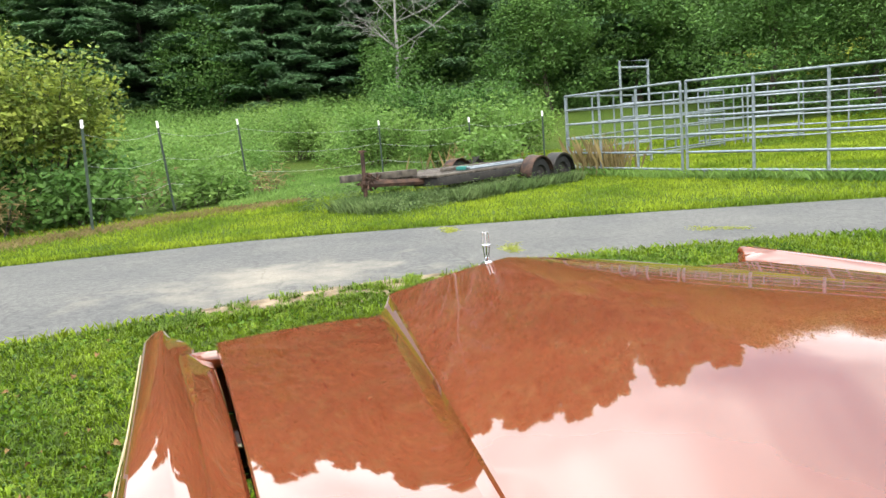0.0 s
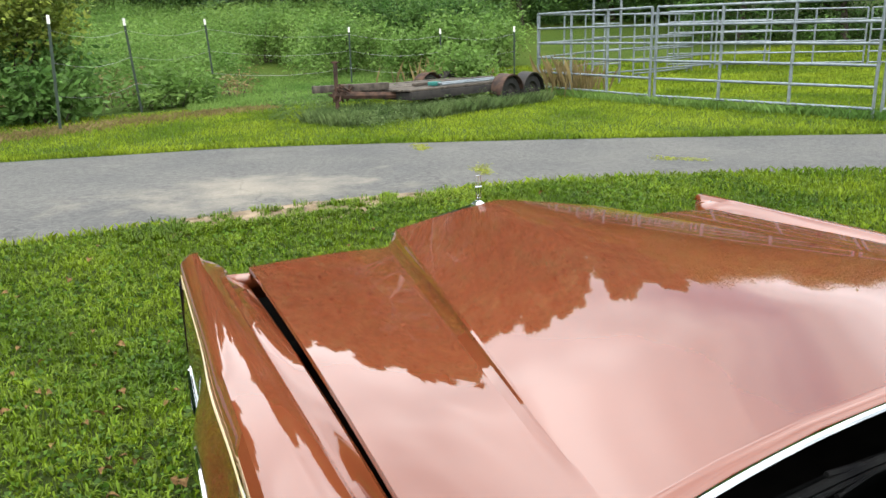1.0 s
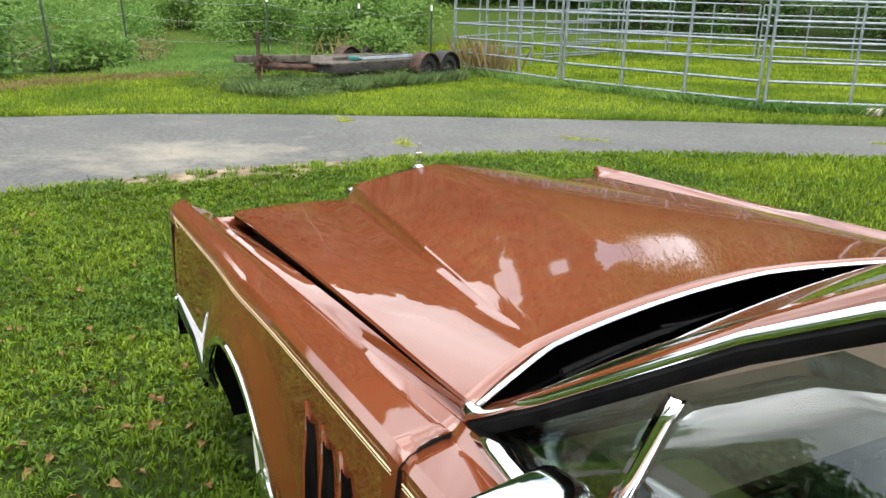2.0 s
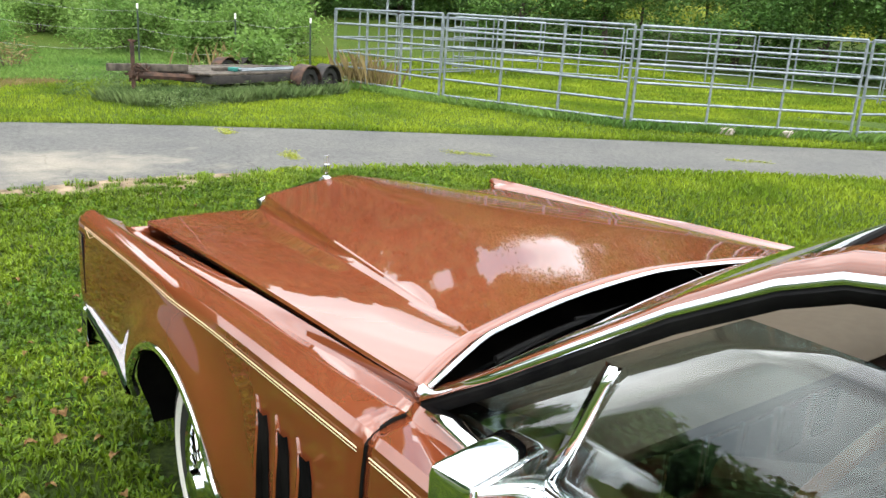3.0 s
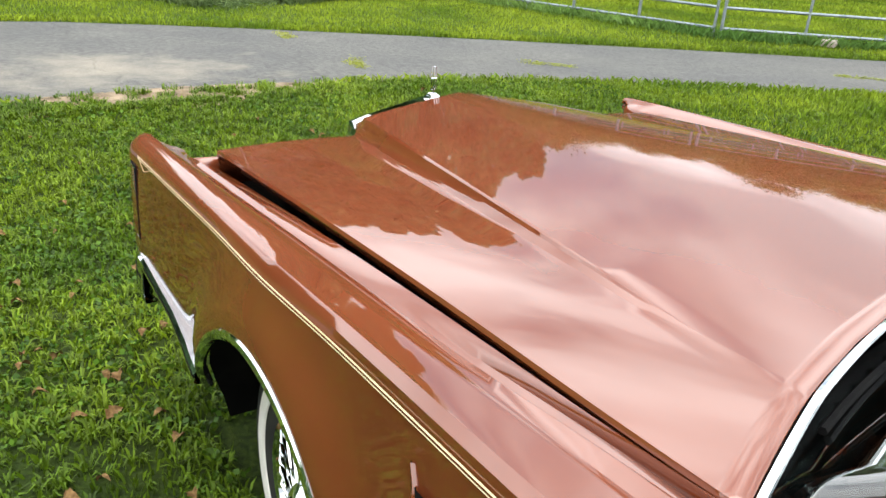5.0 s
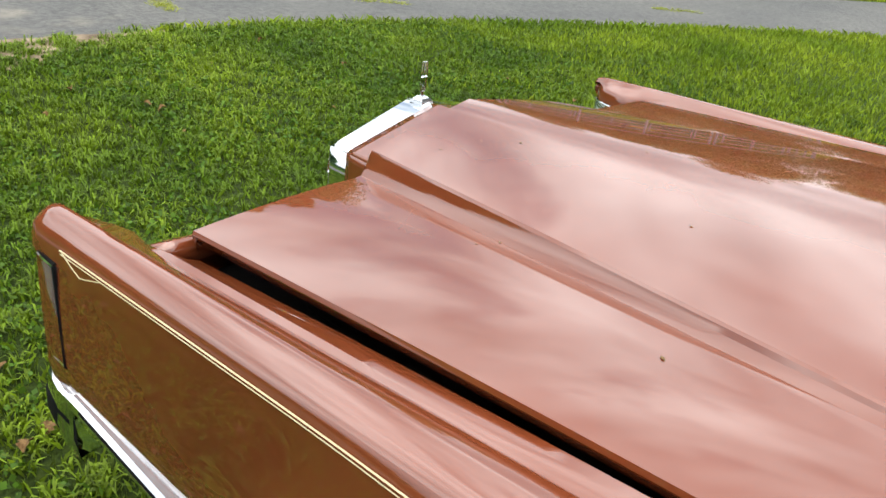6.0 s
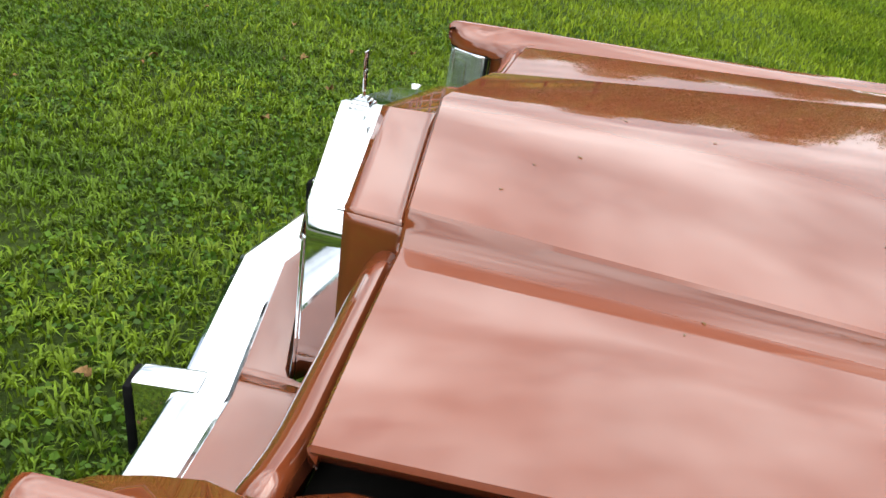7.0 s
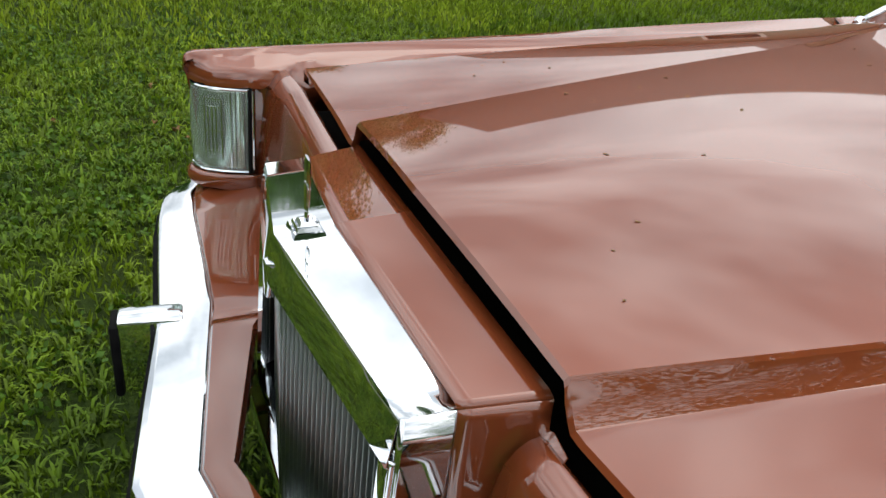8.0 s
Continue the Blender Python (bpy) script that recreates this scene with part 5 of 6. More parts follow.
    for k in range(6):
        t = k / 5
        row = []
        for u in (-1.0, -0.97, -0.5, 0.0, 0.5, 0.97, 1.0):
            a = abs(u)
            y0, y1 = -0.038 - 0.042 * a, -0.147 - 0.040 * a
            z = 0.961 + 0.006 * t - (0.052 - 0.001 * t) * a - (0.004 if a == 1.0 else 0)
            row.append(((0.327 + 0.020 * t) * u, y0 + (y1 - y0) * t, z))
        rows.append(row)
    loft(bm, rows)
    header = part("header_panel", bm, PAINT, car, "painted nose panel behind the grille", sharp=12, thick=0.003)
    for sx in (-1, 1):
        bm = bmesh.new()
        rows = []
        for k in range(7):
            t = k / 6
            y = -0.080 - 0.107 * t
            uu = 0.327 + 0.020 * t
            rows.append([(sx * uu, y, 0.906 + 0.006 * t), (sx * (uu + 0.001), y, 0.89), (sx * (uu + 0.004), y, 0.80 + 0.07 * t * t), (sx * (uu + 0.008 + 0.006 * t), y, 0.70 + 0.175 * t * t), (sx * (uu + 0.02 + 0.03 * t), y + 0.004, 0.60 + 0.272 * t ** 1.5)])
        loft(bm, rows)
        part("header_cheek", bm, PAINT, header, sharp=40, thick=0.003)
        bm = bmesh.new()
        rows = []
        for k in range(13):
            u = 0.36 + (0.872 - 0.36) * k / 12
            f = smoothstep(0.0, 1.0, (k - 9) / 3) * 0.012
            yb = hood_front(u) + 0.020
            prof = [(yb - 0.014, 0.835), (yb - 0.006, 0.866 + f * 0.2), (yb + 0.002, 0.872 + f * 0.2), (yb + 0.014, 0.870 + f * 0.15), (yb + 0.028, 0.860), (yb + 0.040, 0.842), (yb + 0.048, 0.815), (yb + 0.054, 0.775), (yb + 0.062, 0.70), (yb + 0.072, 0.60)]
            rows.append([(sx * u, y + f, z) for y, z in prof])
        loft(bm, rows)
        outer = part("headlamp_panel", bm, PAINT, header, "painted panel over hidden headlamp doors", sharp=40, thick=0.003)
        bm = bmesh.new()
        tube(bm, [(sx * 0.40, hood_front(0.4) + 0.088, 0.69), (sx * 0.62, hood_front(0.6) + 0.088, 0.69), (sx * 0.80, hood_front(0.8) + 0.088, 0.69)], 0.005, 6)
        part("headlamp_door_trim", bm, CHROME, outer, "thin chrome headlamp-door edge")
    # grille shell
    bm = bmesh.new()
    us = [-1.0, -0.75, -0.5, -0.25, 0.0, 0.25, 0.5, 0.75, 1.0]

    def gable(t):
        return 0.957 - 0.053 * abs(t)
    prof = []
    for t in us:
        a = abs(t)
        yb, yf = -0.040 - 0.042 * a, 0.042 - 0.060 * a
        prof.append([(0.325 * t, yb, gable(t) + 0.002), (0.325 * t, yb, gable(t) + 0.003), (0.322 * t, yf, gable(t) - 0.002), (0.320 * t, yf + 0.003, gable(t) - 0.008), (0.320 * t, yf + 0.012, gable(t) - 0.068), (0.319 * t, yf + 0.006, gable(t) - 0.074), (0.318 * t, yf - 0.03, gable(t) - 0.076)])
    loft(bm, prof)
    for sx in (-1, 1):
        rows = []
        for z in (0.9045, 0.835, 0.78, 0.70, 0.62, 0.54, 0.46):
            low = (0.90 - z) * 0.03
            rows.append([(sx * 0.3265, -0.104, z), (sx * 0.3255, -0.084, z), (sx * 0.3235, -0.022 + low, z), (sx * 0.320, -0.016 + low, z)])
        loft(bm, rows)
        rows = []
        for z in (0.842, 0.835, 0.78, 0.70, 0.62, 0.54, 0.46):
            low = (0.90 - z) * 0.03
            rows.append([(sx * 0.322, -0.017 + low, z), (sx * 0.314, -0.010 + low, z), (sx * 0.302, -0.007 + low, z), (sx * 0.296, -0.012 + low, z), (sx * 0.294, -0.05, z)])
        loft(bm, rows)
    box(bm, -0.325, 0.325, -0.08, 0.03, 0.44, 0.47, 0.006)
    shell = part("grille_shell", bm, CHROME, car, "upright chrome grille shell with gabled top", sharp=28, thick=0.003)
    # dark back of the grille and its bars
    bm = bmesh.new()
    loft(bm, [[(-0.295, -0.06, z), (0.0, -0.03, z), (0.295, -0.06, z)] for z in (0.46, 0.85)])
    part("grille_backing", bm, DARK, shell, thick=0.004)
    bm = bmesh.new()
    box(bm, -0.0016, 0.0016, -0.034, 0.004, 0.47, 0.83, 0.0008)
    first = part("grille_bar", bm, GRILLE, shell, sharp=40)
    n_bars = 44
    for k in range(n_bars):
        u = -0.284 + 0.568 * k / (n_bars - 1)
        bar = first if k == 0 else new("grille_bar", first.data)
        bar.parent = shell
        top = gable(u / 0.31) - 0.078
        bar.location = (u, 0.030 - 0.062 * abs(u) / 0.31, 0.47 - 0.47 * (top - 0.47) / 0.36)
        bar.scale = (1, 1, (top - 0.47) / 0.36)
    # badge on the gable, plain
    bm = bmesh.new()
    box(bm, -0.010, 0.010, 0.040, 0.056, 0.862, 0.918, 0.004)
    part("badge", bm, CHROME, shell, "small chrome badge block")
    # standing ornament
    bm = bmesh.new()
    for z0, z1, w0, w1 in ((0.955, 0.962, 0.022, 0.020), (0.962, 0.968, 0.017, 0.015), (0.968, 0.973, 0.012, 0.009)):
        loft(bm, [[(-w0, -w0, z0), (w0, -w0, z0), (w0, w0, z0), (-w0, w0, z0)], [(-w1, -w1, z1), (w1, -w1, z1), (w1, w1, z1), (-w1, w1, z1)]], closed=True)
    ornament = part("hood_ornament", bm, CHROME, car, "standing chrome hood ornament", sharp=20)
    bm = bmesh.new()
    tube(bm, [(0, 0, 0.970), (0, 0, 0.985)], [0.004, 0.003], 8)
    o = [(-0.0065, 0.984), (-0.0105, 1.022), (-0.0085, 1.060), (0.0085, 1.060), (0.0105, 1.022), (0.0065, 0.984)]
    tube(bm, [(x, 0, z) for x, z in o + o[:1]], 0.0017, 6)
    tube(bm, [(0, 0, 0.984), (0, 0, 1.060)], 0.0022, 6)
    tube(bm, [(-0.0115, 0, 1.022), (0.0115, 0, 1.022)], 0.0024, 6)
    part("ornament_blade", bm, CHROME, ornament, sharp=40)
    # bumper: chrome with a rubber nose strip
    plan = [(0.0, 0.250, 0.152), (0.20, 0.212, 0.112), (0.43, 0.165, 0.066), (0.60, 0.147, 0.056), (0.80, 0.125, 0.045), (0.90, 0.105, 0.034), (0.955, 0.075, 0.018), (0.990, 0.025, -0.010), (1.003, -0.04, -0.05), (1.004, -0.10, -0.10)]
    full = [(-u, a, b) for u, a, b in plan[:0:-1]] + plan
    bm = bmesh.new()
    rows = []
    for u, yo, yi in full:
        a = abs(u)
        inner = u if a < 0.93 else math.copysign(0.93 + (a - 0.93) * 0.35, u)
        rows.append([(inner, yi, 0.545), (inner, yi, 0.561), (inner + (u - inner) * 0.15, yi + 0.004, 0.563), (inner + (u - inner) * 0.85, yo - 0.012, 0.560), (inner + (u - inner) * 0.97, yo - 0.003, 0.556), (u, yo, 0.546), (u * 1.002, yo + 0.006, 0.47), (u, yo - 0.01, 0.435), (inner, yi + 0.01, 0.425)])
    loft(bm, rows)
    bumper = part("front_bumper", bm, CHROME, car, "wide chrome bumper coming to a point", sharp=22, thick=0.004)
    bm = bmesh.new()
    rows = []
    for u, yo, yi in full:
        rows.append([(u, yo - 0.004, 0.518), (u * 1.003, yo + 0.014, 0.512), (u * 1.003, yo + 0.016, 0.462), (u, yo - 0.002, 0.455)])
    loft(bm, rows, closed=True)
    part("rub_strip", bm, BLACK, bumper, "black rubber rub strip", sharp=30)
    for sx in (-1, 1):
        bm = bmesh.new()
        tilt = Matrix.Translation((sx * 0.425, 0.205, 0)) @ Matrix.Rotation(radians(-sx * 8), 4, "Z")
        box(bm, -0.030, 0.030, -0.085, 0.035, 0.40, 0.568, 0.009, tilt)
        guard = part("bumper_guard", bm, CHROME, bumper, "chrome bumper guard", sharp=40)
        bm = bmesh.new()
        box(bm, -0.034, 0.034, 0.030, 0.048, 0.395, 0.560, 0.008, tilt)
        part("guard_pad", bm, BLACK, guard, "black rubber pad")
    # painted filler between bumper and nose, open before the grille
    bm = bmesh.new()

    def inner_edge(u):
        a = abs(u)
        for (u0, _, b0), (u1, _, b1) in zip(plan, plan[1:]):
            if a <= u1:
                return b0 + (b1 - b0) * (a - u0) / (u1 - u0)
        return -0.1
    rows = []
    for k in range(41):
        u = -0.37 + 0.74 * k / 40
        yi = inner_edge(u) - 0.002
        hole = 0.098 - 0.29 * abs(u)
        if abs(u) > 0.345:
            hole -= 0.09 * ((abs(u) - 0.345) / 0.025) ** 2
        rows.append([(u, yi, 0.560), (u, yi - 0.004, 0.566), (u, (yi + hole) / 2, 0.567), (u, hole + 0.006, 0.566), (u, hole, 0.556), (u, hole - 0.002, 0.53)])
    loft(bm, rows)
    for sx in (-1, 1):
        rows = []
        for k in range(21):
            u = 0.37 + (0.965 - 0.37) * k / 20
            kk = smoothstep(0.55, 0.90, u)
            yi = inner_edge(u) - 0.002
            rows.append([(sx * u, yi, 0.560), (sx * u, yi - 0.004, 0.566), (sx * u, yi - 0.088, 0.567 + 0.010 * kk), (sx * u, yi - 0.170, 0.566 + 0.03 * kk), (sx * u, yi - 0.177, 0.556 + 0.05 * kk), (sx * u, yi - 0.180, 0.53 + 0.09 * kk)])
        loft(bm, rows)
    part("bumper_filler", bm, PAINT, car, "painted filler panel behind the bumper", sharp=50, thick=0.003)
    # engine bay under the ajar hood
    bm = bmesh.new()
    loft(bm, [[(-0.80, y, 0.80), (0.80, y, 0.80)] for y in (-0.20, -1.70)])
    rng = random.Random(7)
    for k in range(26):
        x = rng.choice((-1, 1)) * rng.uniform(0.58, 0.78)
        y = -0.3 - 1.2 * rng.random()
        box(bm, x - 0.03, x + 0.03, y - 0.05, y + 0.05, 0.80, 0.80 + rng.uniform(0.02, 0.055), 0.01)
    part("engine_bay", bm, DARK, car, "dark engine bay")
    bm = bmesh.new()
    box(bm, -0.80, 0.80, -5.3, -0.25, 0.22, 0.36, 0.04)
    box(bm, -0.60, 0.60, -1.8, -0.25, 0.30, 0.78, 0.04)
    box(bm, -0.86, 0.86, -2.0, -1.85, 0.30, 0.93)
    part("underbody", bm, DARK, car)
    # cowl and wipers
    bm = bmesh.new()
    rows = []
    for k in range(31):
        u = -0.80 + 1.6 * k / 30
        a = abs(u)
        yr = hood_rear(a)
        yg = -1.805 - 0.135 * (a / 0.76) ** 2
        rows.append([(u, yr + 0.03, 0.935), (u, yr - 0.01, 0.925), (u, (yr + yg) / 2, 0.925), (u, yg + 0.03, 0.93), (u, yg - 0.02, 0.95)])
    loft(bm, rows)
    cowl = part("cowl", bm, BLACK, car, "black cowl below the windshield", sharp=50, thick=0.004)
    for x0, x1 in ((-0.62, -0.05), (0.02, 0.60)):
        bm = bmesh.new()
        pts = []
        for k in range(9):
            u = x0 + (x1 - x0) * k / 8
            pts.append((u, -1.785 - 0.135 * (abs(u) / 0.76) ** 2, 0.985 - 0.01 * abs(u)))
        tube(bm, pts, 0.006, 6)
        tube(bm, [(x1, -1.775 - 0.06 * abs(x1), 0.945), (x1 - 0.10, -1.785 - 0.06 * abs(x1), 0.975), (x1 - 0.28, pts[4][1] + 0.004, 0.992)], 0.004, 6)
        part("wiper", bm, BLACK, cowl, "black windshield wiper")
    # windshield
    bm = bmesh.new()
    rows = []
    for j in range(-1, 9):
        t = j / 8
        row = []
        for k in range(25):
            q = -1 + 2 * k / 24
            w = 0.765 + (0.655 - 0.765) * t
            y = (-1.805 - 0.145 * q * q) + ((-2.435 - 0.075 * q * q) - (-1.805 - 0.145 * q * q)) * t
            z = 0.990 - 0.004 * q * q + (1.368 - 0.010 * q * q - 0.990 + 0.004 * q * q) * t + 0.018 * math.sin(math.pi * t)
            row.append((w * q, y, z))
        rows.append(row)
    loft(bm, rows)
    ws = part("windshield", bm, GLASS, car, "curved windshield glass", thick=0.004)
    ws.visible_shadow = False
    bm = bmesh.new()
    tube(bm, rows[0], 0.004, 6)
    tube(bm, rows[-1], 0.006, 6)
    part("windshield_trim", bm, BLACK, ws, "thin black windshield gasket")
    # pillars, roof, doors and the rest of the body
    A0 = [(0.770, -1.958, 0.990), (0.738, -2.100, 1.085), (0.712, -2.220, 1.174), (0.685, -2.370, 1.285), (0.664, -2.480, 1.354), (0.650, -2.550, 1.386), (0.636, -2.640, 1.400), (0.622, -2.800, 1.408), (0.612, -3.550, 1.395)]
    A1 = [(0.836, -1.955, 0.985), (0.803, -2.100, 1.075), (0.775, -2.220, 1.159), (0.742, -2.370, 1.264), (0.713, -2.490, 1.335), (0.698, -2.560, 1.362), (0.688, -2.650, 1.374), (0.682, -2.800, 1.378), (0.680, -3.550, 1.360)]
    A2 = [(0.860, -1.962, 0.979), (0.827, -2.105, 1.069), (0.799, -2.225, 1.153), (0.766, -2.375, 1.258), (0.737, -2.500, 1.329), (0.722, -2.570, 1.356), (0.712, -2.660, 1.368), (0.706, -2.800, 1.372), (0.704, -3.550, 1.354)]
    A3 = [(0.857, -1.978, 0.961), (0.824, -2.116, 1.051), (0.796, -2.236, 1.135), (0.763, -2.386, 1.240), (0.734, -2.510, 1.311), (0.719, -2.580, 1.338), (0.709, -2.665, 1.350), (0.703, -2.800, 1.354), (0.701, -3.550, 1.336)]
    body_rear_y = -5.62
    for sx in (-1, 1):
        def mirrored(line):
            return [(sx * u, y, z) for u, y, z in line]
        for name, a, b, m, lab in (("windshield_pillar", A0, A1, PAINT, ""), ("pillar_trim", A1, A2, CHROME, "chrome drip moulding"), ("weatherstrip", A2, A3, BLACK, "black rubber weatherstrip")):
            bm = bmesh.new()
            mid = [tuple((p[i] + q[i]) / 2 + (0.006 if i == 2 else 0.006 * sx if i == 0 else 0) for i in range(3)) for p, q in zip(mirrored(a), mirrored(b))]
            loft(bm, [mirrored(a), mid, mirrored(b)])
            part(name, bm, m, car, lab, sharp=60, thick=0.004 if name == "weatherstrip" else 0.012)
        bm = bmesh.new()
        tube(bm, [(sx * 0.838, -1.93, 0.982), (sx * 0.846, -1.948, 0.992), (sx * 0.845, -1.965, 0.990), (sx * 0.850, -1.985, 0.975)], 0.013, 8)
        part("pillar_base_cap", bm, CHROME, car, "small chrome cap at pillar base")
        # door
        dbm = bmesh.new()
        rows = []
        for y in (-1.952, -1.978, -2.02, -2.2, -2.5, -2.8, -3.1, -3.42):
            k = min(1.15, -y / 1.94)
            top = 0.893 + 0.073 * min(k, 1.05)
            push = 0.0 if y > -1.96 else 1.0
            prof = [(0.852, 0.955), (0.856, 0.972), (0.866, 0.976), (0.885, top - 0.013), (0.937, top - 0.009), (0.972, top - 0.004), (0.985, top - 0.016), (0.990, top - 0.06), (0.996, 0.80), (0.997, 0.62), (0.985, 0.48), (0.955, 0.33), (0.92, 0.28)]
            rows.append([(sx * u, y - (0.043 * smoothstep(0.89, 0.985, u) if y > -2.0 else 0.0), z) for u, z in prof])
        loft(dbm, rows)
        door = part("door", dbm, PAINT, car, "closed metallic door", sharp=17, thick=0.004)
        bm = bmesh.new()
        tube(bm, [(sx * u, y, z) for u, y, z in ((0.858, -1.952, 0.968), (0.880, -1.950, 0.955), (0.915, -1.956, 0.955), (0.945, -1.972, 0.957), (0.972, -1.987, 0.958), (0.986, -1.993, 0.948), (0.9915, -1.994, 0.90), (0.9965, -1.994, 0.80), (0.997, -1.994, 0.62))], 0.0055, 6)
        part("door_seam", bm, DARK, door, "black shut line")
        bm = bmesh.new()
        for dz, w in ((0.034, 0.0014), (0.041, 0.0009)):
            tube(bm, [(sx * 0.9922, -2.01 - 0.1 * i, 0.893 + 0.073 * min(1.05, (2.01 + 0.1 * i) / 1.94) - dz) for i in range(15)], w, 5)
        part("pinstripe", bm, STRIPE, door, "cream double pinstripe")
        bm = bmesh.new()
        loft(bm, [[(sx * u, y, z) for u, z in ((w, 0.972), (w - 0.012, 0.984), (0.850, 0.987), (0.838, 0.976))] for y, w in ((-1.972, 0.866), (-2.05, 0.878), (-2.15, 0.890), (-2.5, 0.898), (-3.42, 0.898))])
        part("belt_moulding", bm, CHROME, door, "wide chrome belt moulding", sharp=50, thick=0.006)
        bm = bmesh.new()
        loft(bm, [[(sx * u, y, z) for u, z in ((0.822, 0.972), (0.80, 0.965), (0.78, 0.90), (0.76, 0.60), (0.78, 0.40))] for y in (-2.02, -2.5, -3.40)])
        part("inner_panel", bm, LEATHER, door, "brown inner door panel", sharp=50, thick=0.004)
        # side glass and vent post
        bm = bmesh.new()
        rows = []
        for j in range(9):
            t = j / 8
            z0, z1 = 0.96, 1.285
            z = z0 + (z1 - z0) * t
            yf = -1.955 - 0.492 * max(0.0, (z - 0.96) / 0.31)
            rows.append([(sx * (0.842 - 0.106 * t + 0.004 * math.sin(math.pi * t)), yf + (-3.42 - yf) * k / 8, z) for k in range(9)])
        loft(bm, rows)
        g = part("side_window", bm, GLASS, door, "raised tinted side glass", thick=0.004)
        g.visible_shadow = False
        bm = bmesh.new()
        loft(bm, [[(sx * (u + 0.006), y + 0.013, z), (sx * (u + 0.013), y, z), (sx * (u + 0.006), y - 0.013, z)] for u, y, z in ((0.838, -2.268, 0.972), (0.810, -2.286, 1.06), (0.785, -2.302, 1.14), (0.776, -2.310, 1.170))])
        part("vent_post", bm, CHROME, door, "chrome quarter-window post", sharp=50, thick=0.006)
        # door mirror
        mirror = new("door_mirror")
        mirror.parent = door
        tagged(mirror, "chrome square door mirror")
        bm = bmesh.new()
        mm = Matrix.Translation((sx * 0.955, -2.27, 1.005)) @ Matrix.Rotation(radians(-sx * 11), 4, "Z")
        box(bm, -0.085, 0.085, -0.03, 0.05, -0.055, 0.055, 0.016, mm)
        part("housing", bm, CHROME, mirror, sharp=40)
        bm = bmesh.new()
        box(bm, -0.076, 0.076, -0.034, -0.0295, -0.047, 0.047, 0.001, mm)
        part("mirror_glass", bm, material("mirror_silver", (0.9, 0.92, 0.92), 0.01, 1.0) if sx < 0 else bpy.data.materials["mirror_silver"], mirror, "mirror glass")
        bm = bmesh.new()
        tube(bm, [(sx * 0.90, -2.22, 0.955), (sx * 0.92, -2.235, 0.965), (sx * 0.945, -2.25, 0.985)], [0.028, 0.02, 0.016], 8)
        part("stalk", bm, CHROME, mirror)
        # rear quarter
        bm = bmesh.new()
        rows = []
        for y in (-3.43, -3.55, -3.8, -4.1, -4.4, -4.8, -5.2, -5.5, body_rear_y):
            t = smoothstep(-4.9, body_rear_y, y)
            prof = [(0.70 + 0.10 * smoothstep(-3.5, -4.3, y), 0.99), (0.866, 0.982), (0.93, 0.972), (0.985, 0.945), (0.996, 0.80), (0.997, 0.62), (0.985, 0.48), (0.955, 0.33)]
            rows.append([(sx * (u - 0.05 * t), y, z - 0.03 * t if z > 0.9 else z + 0.04 * t) for u, z in prof])
        loft(bm, rows)
        part("rear_quarter", bm, PAINT, car, sharp=25, thick=0.004)
        for y in (WHEEL_Y, WHEEL_Y - 3.058):
            wheel_part(car, sx * 0.905, y, sx)
    # roof
    bm = bmesh.new()
    rows = []
    for y, w, z in ((-2.44, 0.652, 1.364), (-2.50, 0.645, 1.390), (-2.62, 0.634, 1.408), (-2.9, 0.618, 1.420), (-3.3, 0.610, 1.410), (-3.6, 0.612, 1.396), (-3.75, 0.63, 1.360), (-3.95, 0.67, 1.20), (-4.15, 0.72, 0.985)):
        rows.append([(w * q, y - 0.07 * q * q * (1 if y > -2.6 else 0), z - 0.018 * q * q) for q in (-1, -0.8, -0.5, -0.2, 0, 0.2, 0.5, 0.8, 1)])
    loft(bm, rows)
    part("roof", bm, PAINT, car, "painted metal roof", sharp=40, thick=0.012)
    bm = bmesh.new()
    for sx in (-1, 1):
        loft(bm, [[(sx * 0.68, -3.42, 1.355), (sx * 0.66, -3.75, 1.34), (sx * 0.70, -3.97, 1.19), (sx * 0.80, -4.2, 0.985)], [(sx * 0.72, -3.42, 1.28), (sx * 0.74, -3.6, 1.2), (sx * 0.78, -3.75, 1.1), (sx * 0.83, -3.85, 0.985)], [(sx * 0.83, -3.42, 0.98), (sx * 0.83, -3.55, 0.98), (sx * 0.83, -3.65, 0.98), (sx * 0.83, -3.75, 0.98)]])
    part("sail_panel", bm, PAINT, car, sharp=60, thick=0.006)
    bm = bmesh.new()
    loft(bm, [[(q * 0.83, y, z - 0.01 * q * q) for q in (-1, -0.6, 0, 0.6, 1)] for y, z in ((-4.10, 0.99), (-4.3, 1.0), (-4.9, 0.985), (-5.45, 0.955), (-5.62, 0.93), (-5.64, 0.6), (-5.60, 0.35))])
    part("trunk_lid", bm, PAINT, car, sharp=40, thick=0.004)
    bm = bmesh.new()
    box(bm, -0.98, 0.98, -5.80, -5.62, 0.36, 0.54, 0.03)
    part("rear_bumper", bm, CHROME, car, "chrome rear bumper")
    # inside
    bm = bmesh.new()
    rows = []
    for y, z in ((-1.845, 0.958), (-1.855, 0.968), (-1.92, 0.976), (-2.02, 0.990), (-2.16, 1.012), (-2.25, 1.012), (-2.285, 0.995), (-2.275, 0.965)):
        rows.append([(q * 0.76, y - (0.12 * q * q if y > -2.0 else 0.05 * q * q if y > -2.1 else 0), z) for q in (-1, -0.8, -0.6, -0.4, -0.2, 0, 0.2, 0.4, 0.6, 0.8, 1)])
    loft(bm, rows)
    dash = part("dashboard", bm, BEIGE, car, "padded beige dashboard top", sharp=40, thick=0.006)
    bm = bmesh.new()
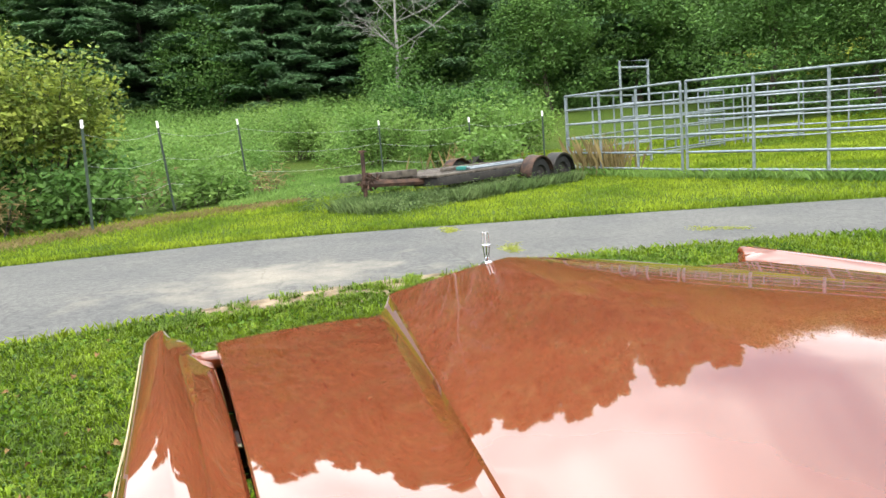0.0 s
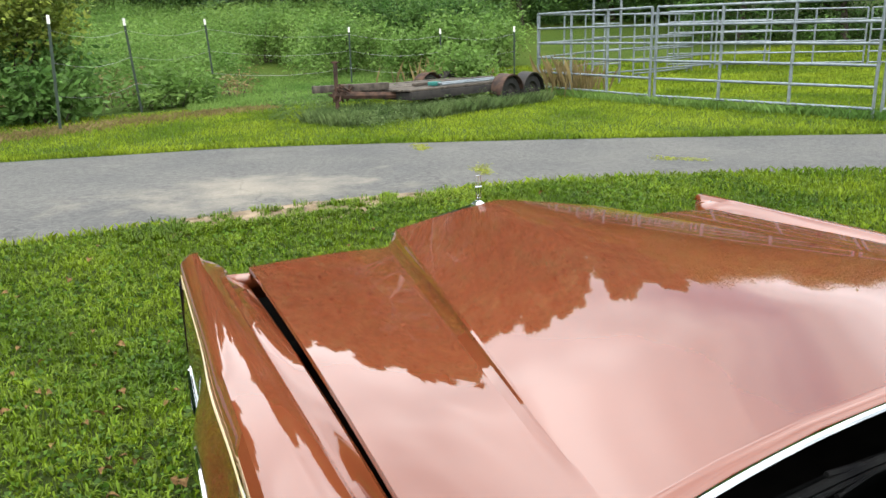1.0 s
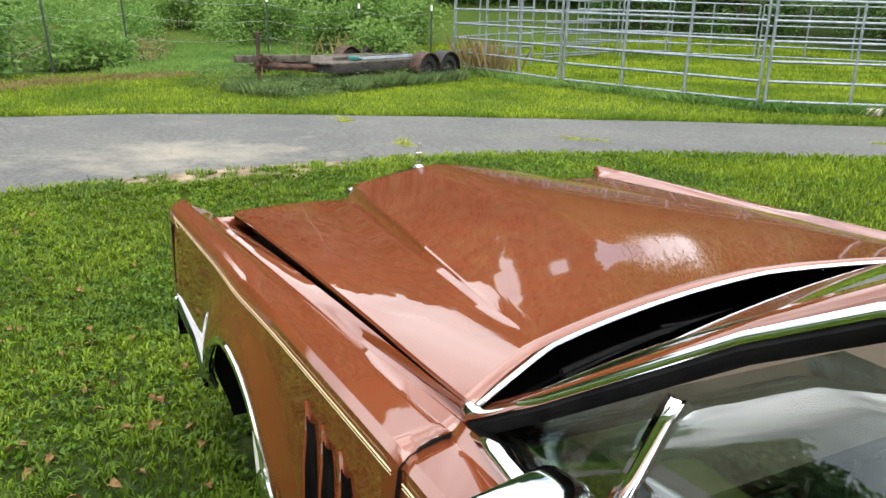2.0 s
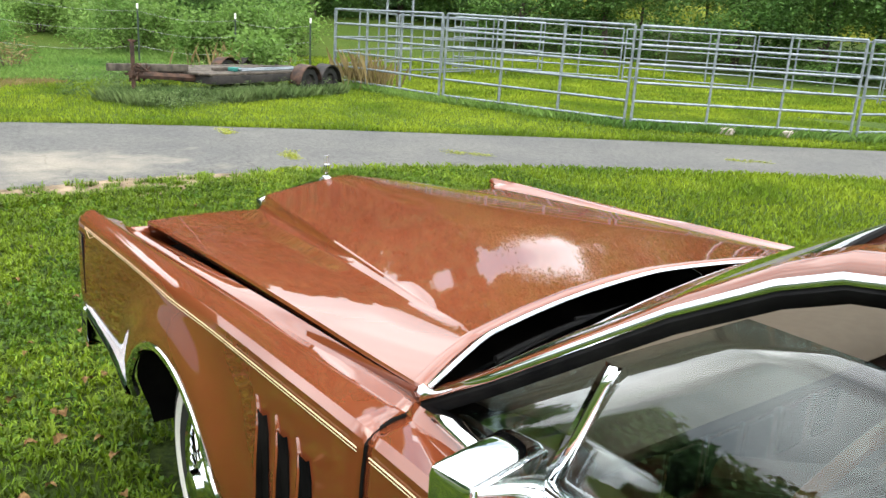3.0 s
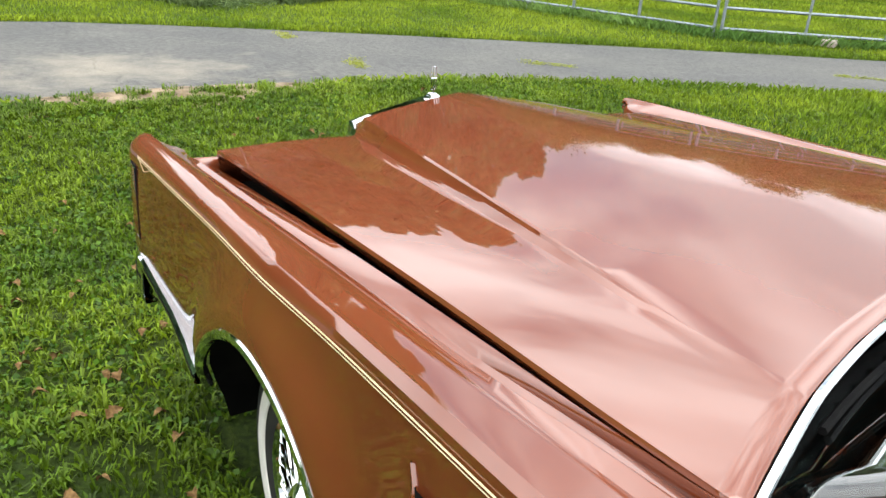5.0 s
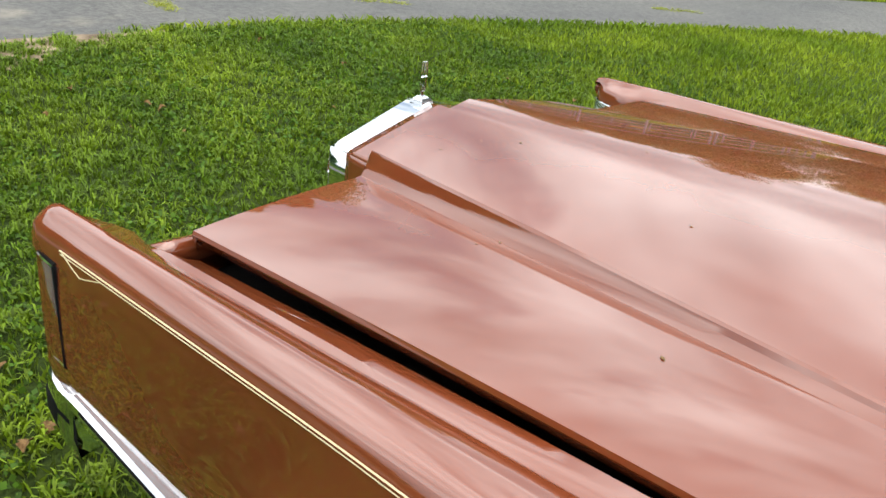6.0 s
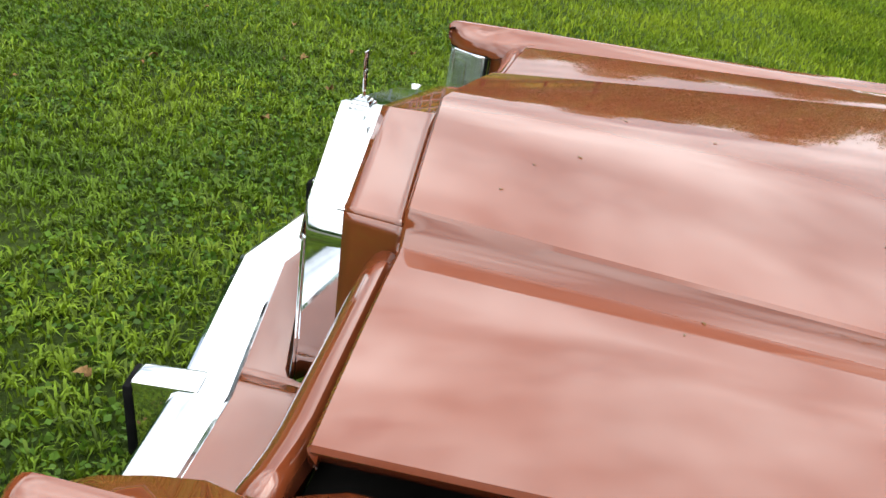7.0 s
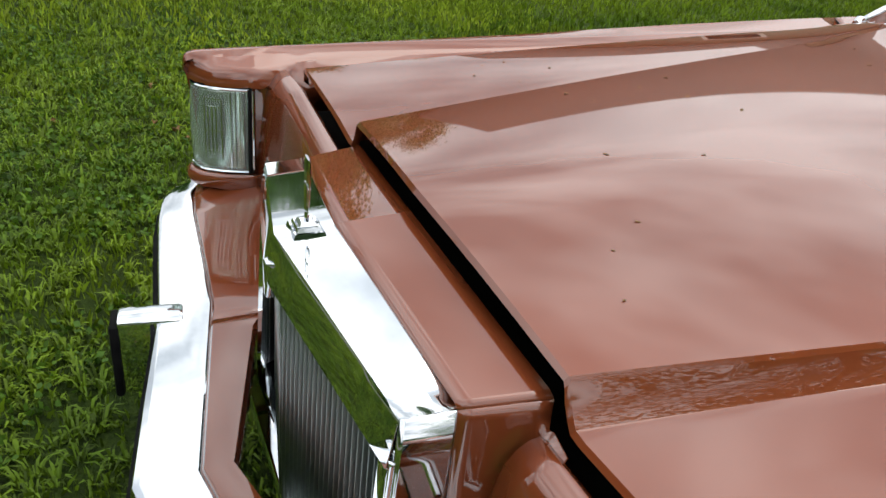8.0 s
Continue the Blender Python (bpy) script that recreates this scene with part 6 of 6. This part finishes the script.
    box(bm, -0.76, 0.76, -2.262, -2.08, 0.58, 0.975, 0.02)
    part("dash_face", bm, LEATHER, dash, "brown dash face")
    for x in (-0.53, -0.42, -0.31, -0.19, -0.07):
        bm = bmesh.new()
        box(bm, x - 0.048, x + 0.048, -2.274, -2.258, 0.85, 0.955, 0.004)
        gauge = part("gauge", bm, CHROME, dash, "square chrome-rimmed gauge")
        bm = bmesh.new()
        box(bm, x - 0.040, x + 0.040, -2.278, -2.268, 0.858, 0.947, 0.002)
        part("gauge_face", bm, DARK, gauge)
    bm = bmesh.new()
    c = Matrix.Translation((-0.42, -2.50, 0.975)) @ Matrix.Rotation(radians(-65), 4, "X")
    tube(bm, [c @ Vector((0.19 * math.cos(2 * math.pi * k / 40), 0.19 * math.sin(2 * math.pi * k / 40), 0)) for k in range(41)], 0.013, 8, False)
    wheel = part("steering_wheel", bm, WHEELWOOD, car, "caramel-brown steering wheel")
    bm = bmesh.new()
    tube(bm, [c @ Vector((-0.185, 0, 0)), c @ Vector((0, -0.02, -0.03)), c @ Vector((0.185, 0, 0))], 0.014, 6)
    tube(bm, [c @ Vector((0, -0.02, -0.03)), (-0.42, -2.22, 0.85)], 0.03, 8)
    part("wheel_spoke", bm, LEATHER, wheel)
    bm = bmesh.new()
    for x in (-0.40, 0.40):
        box(bm, x - 0.30, x + 0.30, -3.10, -2.62, 0.36, 0.56, 0.06)
        box(bm, x - 0.29, x + 0.29, -3.28, -3.06, 0.45, 1.08, 0.07)
    part("seat", bm, LEATHER, car, "brown leather front seats", sharp=60)
    bm = bmesh.new()
    box(bm, -0.78, 0.78, -3.4, -2.0, 0.33, 0.36)
    box(bm, -0.80, 0.80, -4.1, -3.4, 0.36, 0.95, 0.08)
    part("cabin_floor", bm, LEATHER, car)


def build_hood_litter():
    """Dry leaf crumbs lying on the far half of the hood."""
    rows = hood_sections()
    verts = [p for r in rows for p in r]
    w = len(rows[0])
    polys = [(j * w + i, j * w + i + 1, (j + 1) * w + i + 1, (j + 1) * w + i) for j in range(len(rows) - 1) for i in range(w - 1)]
    tree = bvhtree.BVHTree.FromPolygons(verts, polys)
    rng = random.Random(91)
    bm = bmesh.new()
    loft(bm, [[(-0.5 + i * 0.25, y * (1 - (abs(i - 2) / 2.3) ** 2), 0.12 * i * abs(y)) for y in (-0.25, 0, 0.25)] for i in range(5)])
    me = finish(bm, "leaf_crumb", DEADLEAF, 60)
    for k in range(34):
        x, y = (rng.uniform(0.15, 0.75), rng.uniform(-1.55, -0.5)) if k < 24 else (rng.uniform(-0.7, 0.2), rng.uniform(-1.5, -0.3))
        hit = tree.ray_cast(Vector((x, y, 2.0)), Vector((0, 0, -1)))
        if hit[0] is None:
            continue
        ob = new("leaf_crumb", me)
        s = rng.uniform(0.005, 0.013)
        ob.matrix_basis = Matrix.Translation(hit[0] + Vector((0, 0, 0.0025))) @ Matrix.Rotation(rng.random() * 6.28, 4, "Z") @ Matrix.Diagonal((s, s, s, 1))
        tagged(ob, "tiny dry leaf crumb lying on the hood", "leaf", "leaf crumbs on the hood")


build_car()
build_hood_litter()
